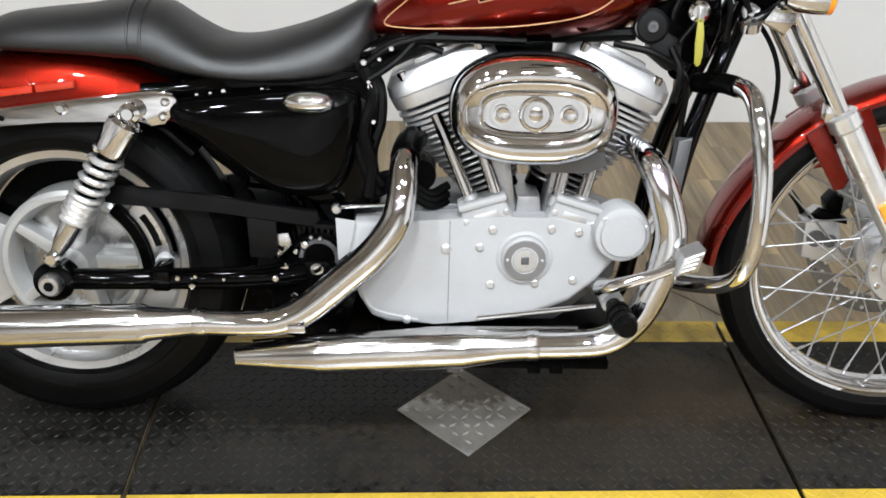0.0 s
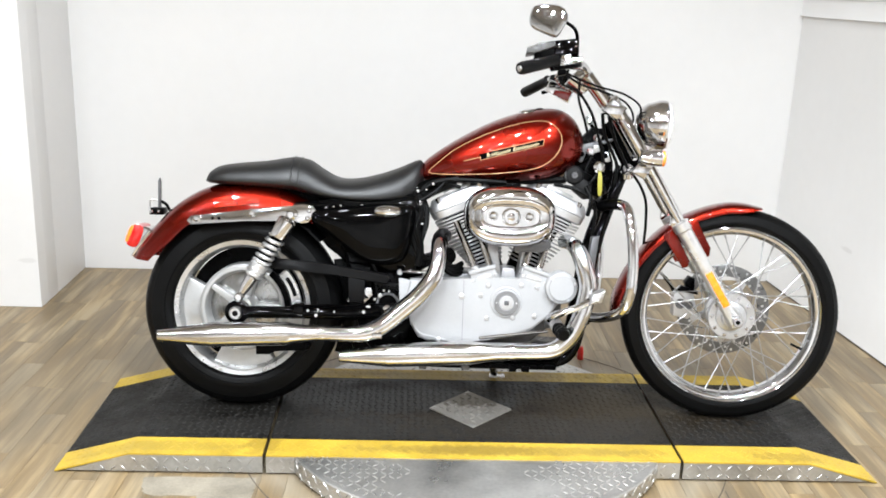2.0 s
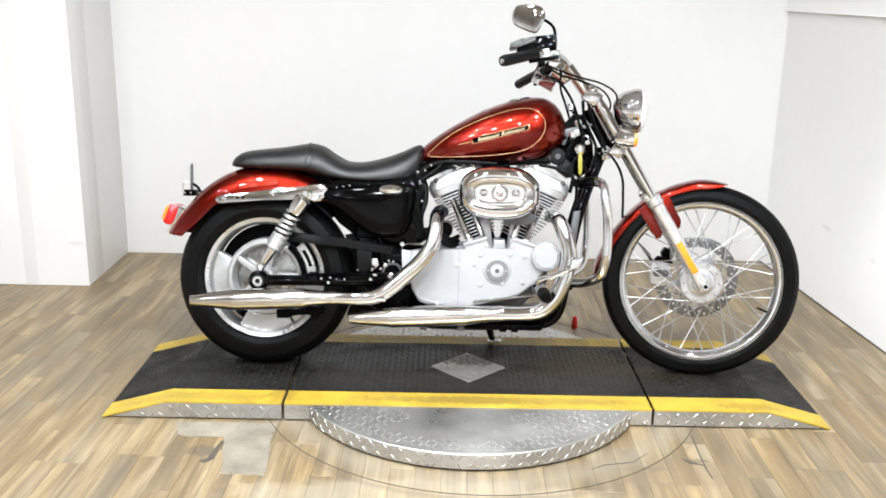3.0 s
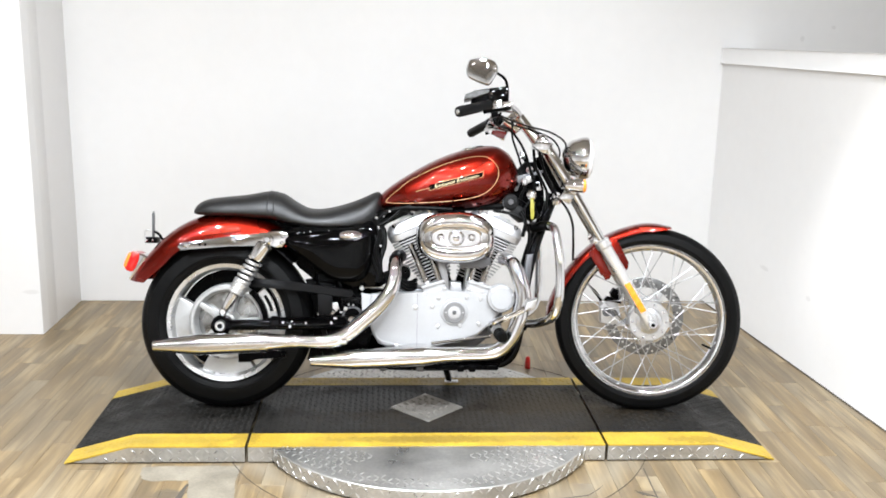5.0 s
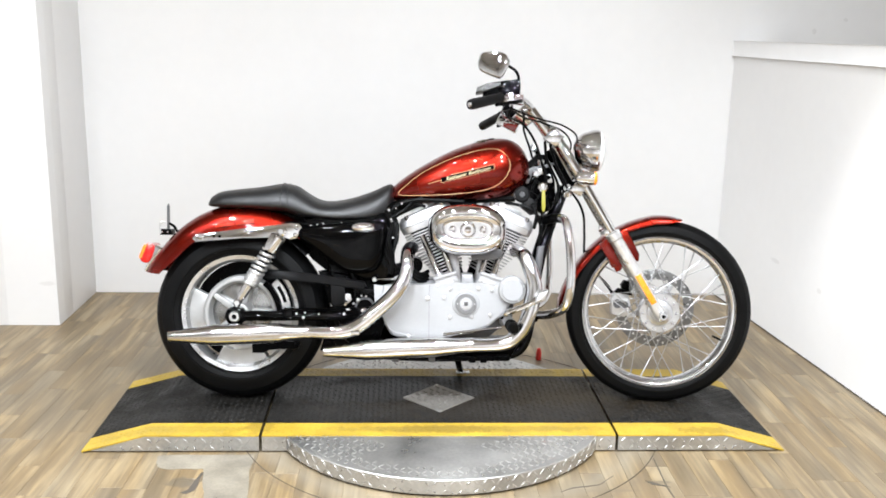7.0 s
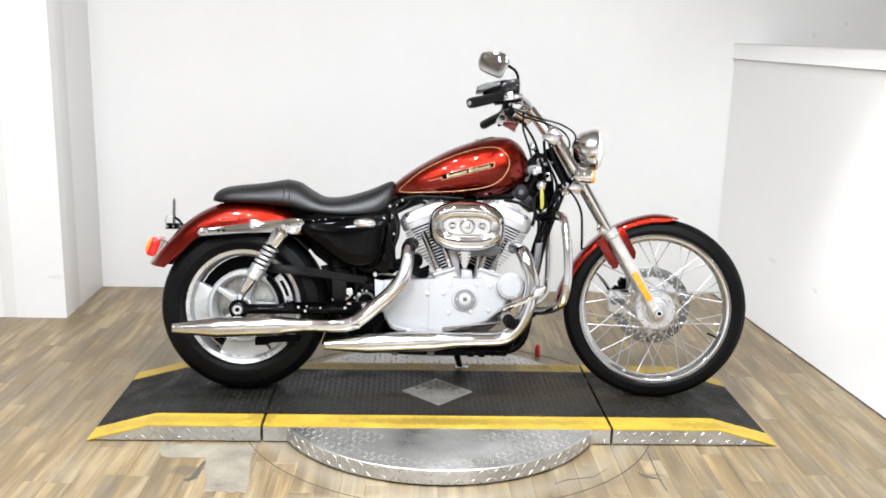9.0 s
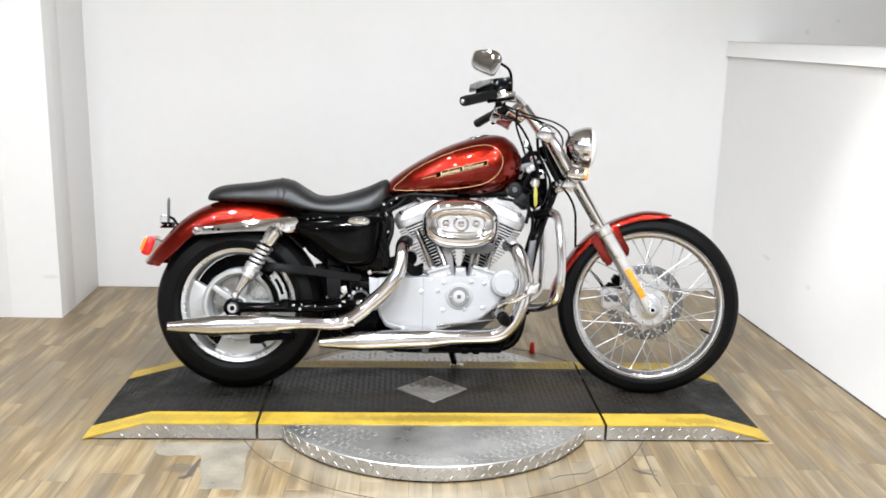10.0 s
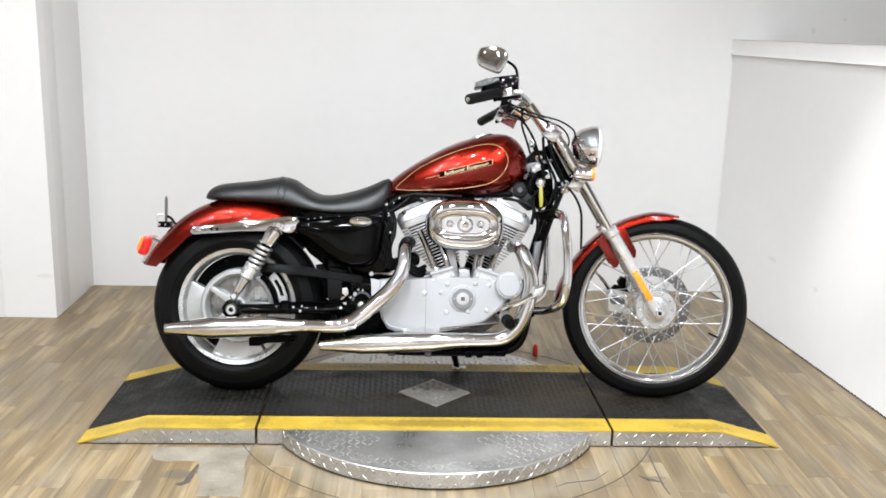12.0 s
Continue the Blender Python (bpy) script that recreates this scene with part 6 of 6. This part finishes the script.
# tail
tail = part("tail_lamp", dome([(-0.045, -1.078, 0.527, 0.016, 0.030), (-0.040, -1.078, 0.527, 0.020, 0.036), (0.040, -1.078, 0.527, 0.020, 0.036), (0.045, -1.078, 0.527, 0.016, 0.030)], 3, 24), CHROME, bike, "chrome-backed red tail lamp, lit")
part("lens", dome([(-0.052, -1.104, 0.524, 0.012, 0.026), (-0.046, -1.104, 0.524, 0.020, 0.037), (0.046, -1.104, 0.524, 0.020, 0.037), (0.052, -1.104, 0.524, 0.012, 0.026)], 3.2, 24), LITLENS, tail, "glowing red lens")
part("lens_edge", dome([(-0.0525, -1.120, 0.524, 0.004, 0.020), (-0.050, -1.121, 0.524, 0.0065, 0.028), (0.050, -1.121, 0.524, 0.0065, 0.028), (0.0525, -1.120, 0.524, 0.004, 0.020)], 3.0, 20), ORANGELENS, tail, "bright orange lit edge")
tilt = Vector((-1.090, 0, 0.526))
tail.matrix_basis = Matrix.Translation(tilt) @ Matrix.Rotation(radians(22), 4, "Y") @ Matrix.Translation(-tilt)
plate = part("plate_bracket", prism([(-1.043, 0.600), (-1.044, 0.700), (-1.040, 0.712), (-1.037, 0.700), (-1.036, 0.600)], -0.010, 0.010, 0.002), GREY, bike, "black number plate bracket")
part("arm", tube([(-1.040, 0, 0.640), (-1.020, 0, 0.628), (-1.005, 0, 0.605)], 0.005, 8), SATIN, plate)
part("foot", block(-1.066, -1.022, -0.03, 0.03, 0.596, 0.618, 0.004), SATIN, plate)
part("frame", tube([(-1.062, -0.03, 0.600), (-1.062, -0.03, 0.640), (-1.040, -0.03, 0.642)], 0.003, 8), ALLOY, plate)
for bx, bz in ((-1.055, 0.607), (-1.034, 0.607)):
    bolt(bx, -0.03, bz, 0.004, 0.004, plate, CHROME)
stand = part("side_stand", tube([(0.03, 0.08, 0.200), (0.046, 0.170, 0.12), (0.062, 0.255, 0.062)], [0.014, 0.013, 0.012], 10), SATIN, bike, "side stand folded out on the far side")
part("foot", block(0.045, 0.100, 0.238, 0.276, 0.048, 0.058, 0.004), ALLOY, stand)
part("spring", tube([(0.02, 0.09, 0.18), (0.05, 0.15, 0.14)], 0.006, 8), ALLOY, stand)

# the steering is turned a little to the near side
STEERED = {"front_wheel", "front_axle", "axle_end", "front_fender", "fender_bracket", "fork_leg", "lower_clamp", "upper_clamp", "clamp_bolt", "handlebar_riser", "headlamp",
           "headlamp_mount", "turn_signal", "handlebar", "speedometer", "indicator_box", "front_caliper", "caliper_body", "caliper_piston", "caliper_bridge"}
pivot = Vector((0.40, 0, 0.88))
steer = Matrix.Translation(pivot + Vector((0, -0.02, 0.005))) @ Matrix.Rotation(radians(-6.0), 4, Vector((-0.516, 0, 0.857))) @ Matrix.Translation(-pivot)
for ob in bike.children:
    if ob.name.split(".")[0] in STEERED:
        ob.matrix_basis = steer @ ob.matrix_basis
    if ob.name == "handlebar":
        rise = Vector((0.29, 0, 1.072))
        ob.matrix_basis = ob.matrix_basis @ Matrix.Translation(rise) @ Matrix.Rotation(radians(-2.9), 4, "X") @ Matrix.Translation(-rise)

# ---- floor planks ----
PW, PL = 0.076, 0.46
FLOOR_TURN = Matrix.Rotation(radians(-1.0), 4, "Z")


def plank_box(x0, x1, y0, y1, verts, faces):
    """One stave with eased upper edges, added to a list of corners and faces."""
    b = len(verts)
    e = 0.0007
    verts += [(x0, y0, -0.006), (x1, y0, -0.006), (x1, y1, -0.006), (x0, y1, -0.006), (x0, y0, -e), (x1, y0, -e), (x1, y1, -e), (x0, y1, -e),
              (x0 + e, y0 + e, 0), (x1 - e, y0 + e, 0), (x1 - e, y1 - e, 0), (x0 + e, y1 - e, 0)]
    for k in range(4):
        n = (k + 1) % 4
        faces += [(b + k, b + n, b + 4 + n, b + 4 + k), (b + 4 + k, b + 4 + n, b + 8 + n, b + 8 + k)]
    faces.append((b + 8, b + 9, b + 10, b + 11))


def stave_mesh(name, verts, faces):
    data = bpy.data.meshes.new(name)
    data.from_pydata(verts, [], faces)
    data.materials.append(PLANK)
    return data


one_v, one_f = [], []
plank_box(-PW / 2 + 0.0002, PW / 2 - 0.0002, -PL / 2 + 0.0002, PL / 2 - 0.0002, one_v, one_f)
stave = stave_mesh("plank", one_v, one_f)
rest_v, rest_f = [], []
row = 0
x = -3.04
while x < 2.9:
    y = -3.6 + (row * 0.171 + 0.09 * (row % 3)) % PL
    while y < 2.0:
        if -1.9 < x < 1.78 and -0.98 < y < 1.78:
            ob = new("plank", stave)
            ob.parent = floor
            ob.matrix_basis = FLOOR_TURN @ Matrix.Translation((x, y, 0))
        else:
            plank_box(x - PW / 2 + 0.0002, x + PW / 2 - 0.0002, y - PL / 2 + 0.0002, y + PL / 2 - 0.0002, rest_v, rest_f)
        y += PL
    x += PW
    row += 1
outer = new("outer_planks", stave_mesh("outer_planks", rest_v, rest_f))
outer.parent = floor
outer.matrix_basis = FLOOR_TURN
tagged(outer, "oak planks further off", kind="stuff")
plain = bmesh.new()
for sx0, sx1, sy0, sy1 in ((-5.1, 5.3, -6.6, -3.2), (-5.1, -2.95, -3.2, 1.9), (2.75, 5.3, -3.2, 1.9)):
    bmesh.ops.create_cube(plain, size=1, matrix=Matrix.Translation(((sx0 + sx1) / 2, (sy0 + sy1) / 2, -0.0035)) @ Matrix.Diagonal((sx1 - sx0, sy1 - sy0, 0.0045, 1)))
part("far_floor", plain, PLANK, floor, smooth=0)


def film_patch(outline, mat, label, ragged_by=0.006):
    """A ragged thin film stuck on the floor."""
    rng = random.Random(5)
    ragged = []
    for (ax, ay), (bx, by) in zip(outline, outline[1:] + outline[:1]):
        for k in range(6):
            u = k / 6
            ragged.append((ax + (bx - ax) * u + rng.uniform(-ragged_by, ragged_by), ay + (by - ay) * u + rng.uniform(-ragged_by, ragged_by)))
    bm = bmesh.new()
    top = [bm.verts.new((px, py, 0.0009)) for px, py in ragged]
    low = [bm.verts.new((px, py, 0.0002)) for px, py in ragged]
    bm.faces.new(top)
    for k in range(len(top)):
        n = (k + 1) % len(top)
        bm.faces.new((low[k], low[n], top[n], top[k]))
    return tagged(mesh_object("floor_film", bm, mat, smooth=0), label, "film")


film_patch([(-0.981, -0.347), (-0.665, -0.335), (-0.644, -0.679), (-0.771, -0.679), (-0.808, -0.442), (-0.958, -0.438)], FILM, "torn pale grey film patch stuck on the plank floor")
SCRAP = surface("dark_scrap", (0.085, 0.072, 0.058), 0.6, var=0.3, scale=30)
film_patch([(0.612, -0.530), (0.630, -0.562), (0.684, -0.579), (0.648, -0.553)], SCRAP, "small dark torn scrap lying on the plank floor", 0.0012)
film_patch([(-0.815, -0.470), (-0.806, -0.462), (-0.812, -0.590), (-0.835, -0.612), (-0.852, -0.600), (-0.832, -0.580)], SCRAP, "curled dark edge of the torn film on the floor", 0.0012)
film_patch([(0.683, -0.375), (0.687, -0.375), (0.681, -0.480), (0.676, -0.585), (0.679, -0.655), (0.675, -0.655), (0.671, -0.585), (0.677, -0.480)], SCRAP, "thin dark scratch across the plank floor", 0.0004)
film_patch([(0.323, -0.612), (0.365, -0.580), (0.460, -0.559), (0.519, -0.498), (0.516, -0.503), (0.458, -0.564), (0.366, -0.585)], SCRAP, "thin dark curved scratch on the plank floor", 0.0004)

# a round joint cut into the floor about the turntable
joint_rings = []
for k in range(160):
    a = 2 * math.pi * k / 160
    c, sn = math.cos(a), math.sin(a)
    joint_rings.append([(0.007 + r * c, -0.007 + r * sn, z) for r, z in ((0.7615, 0.0002), (0.7615, 0.0010), (0.7650, 0.0010), (0.7650, 0.0002))])
tagged(mesh_object("trim_floor_joint", rings_to_mesh(joint_rings, closed_path=True), SHADOWGAP, smooth=0), "thin dark round joint in the plank floor", "joint", kind="structure")
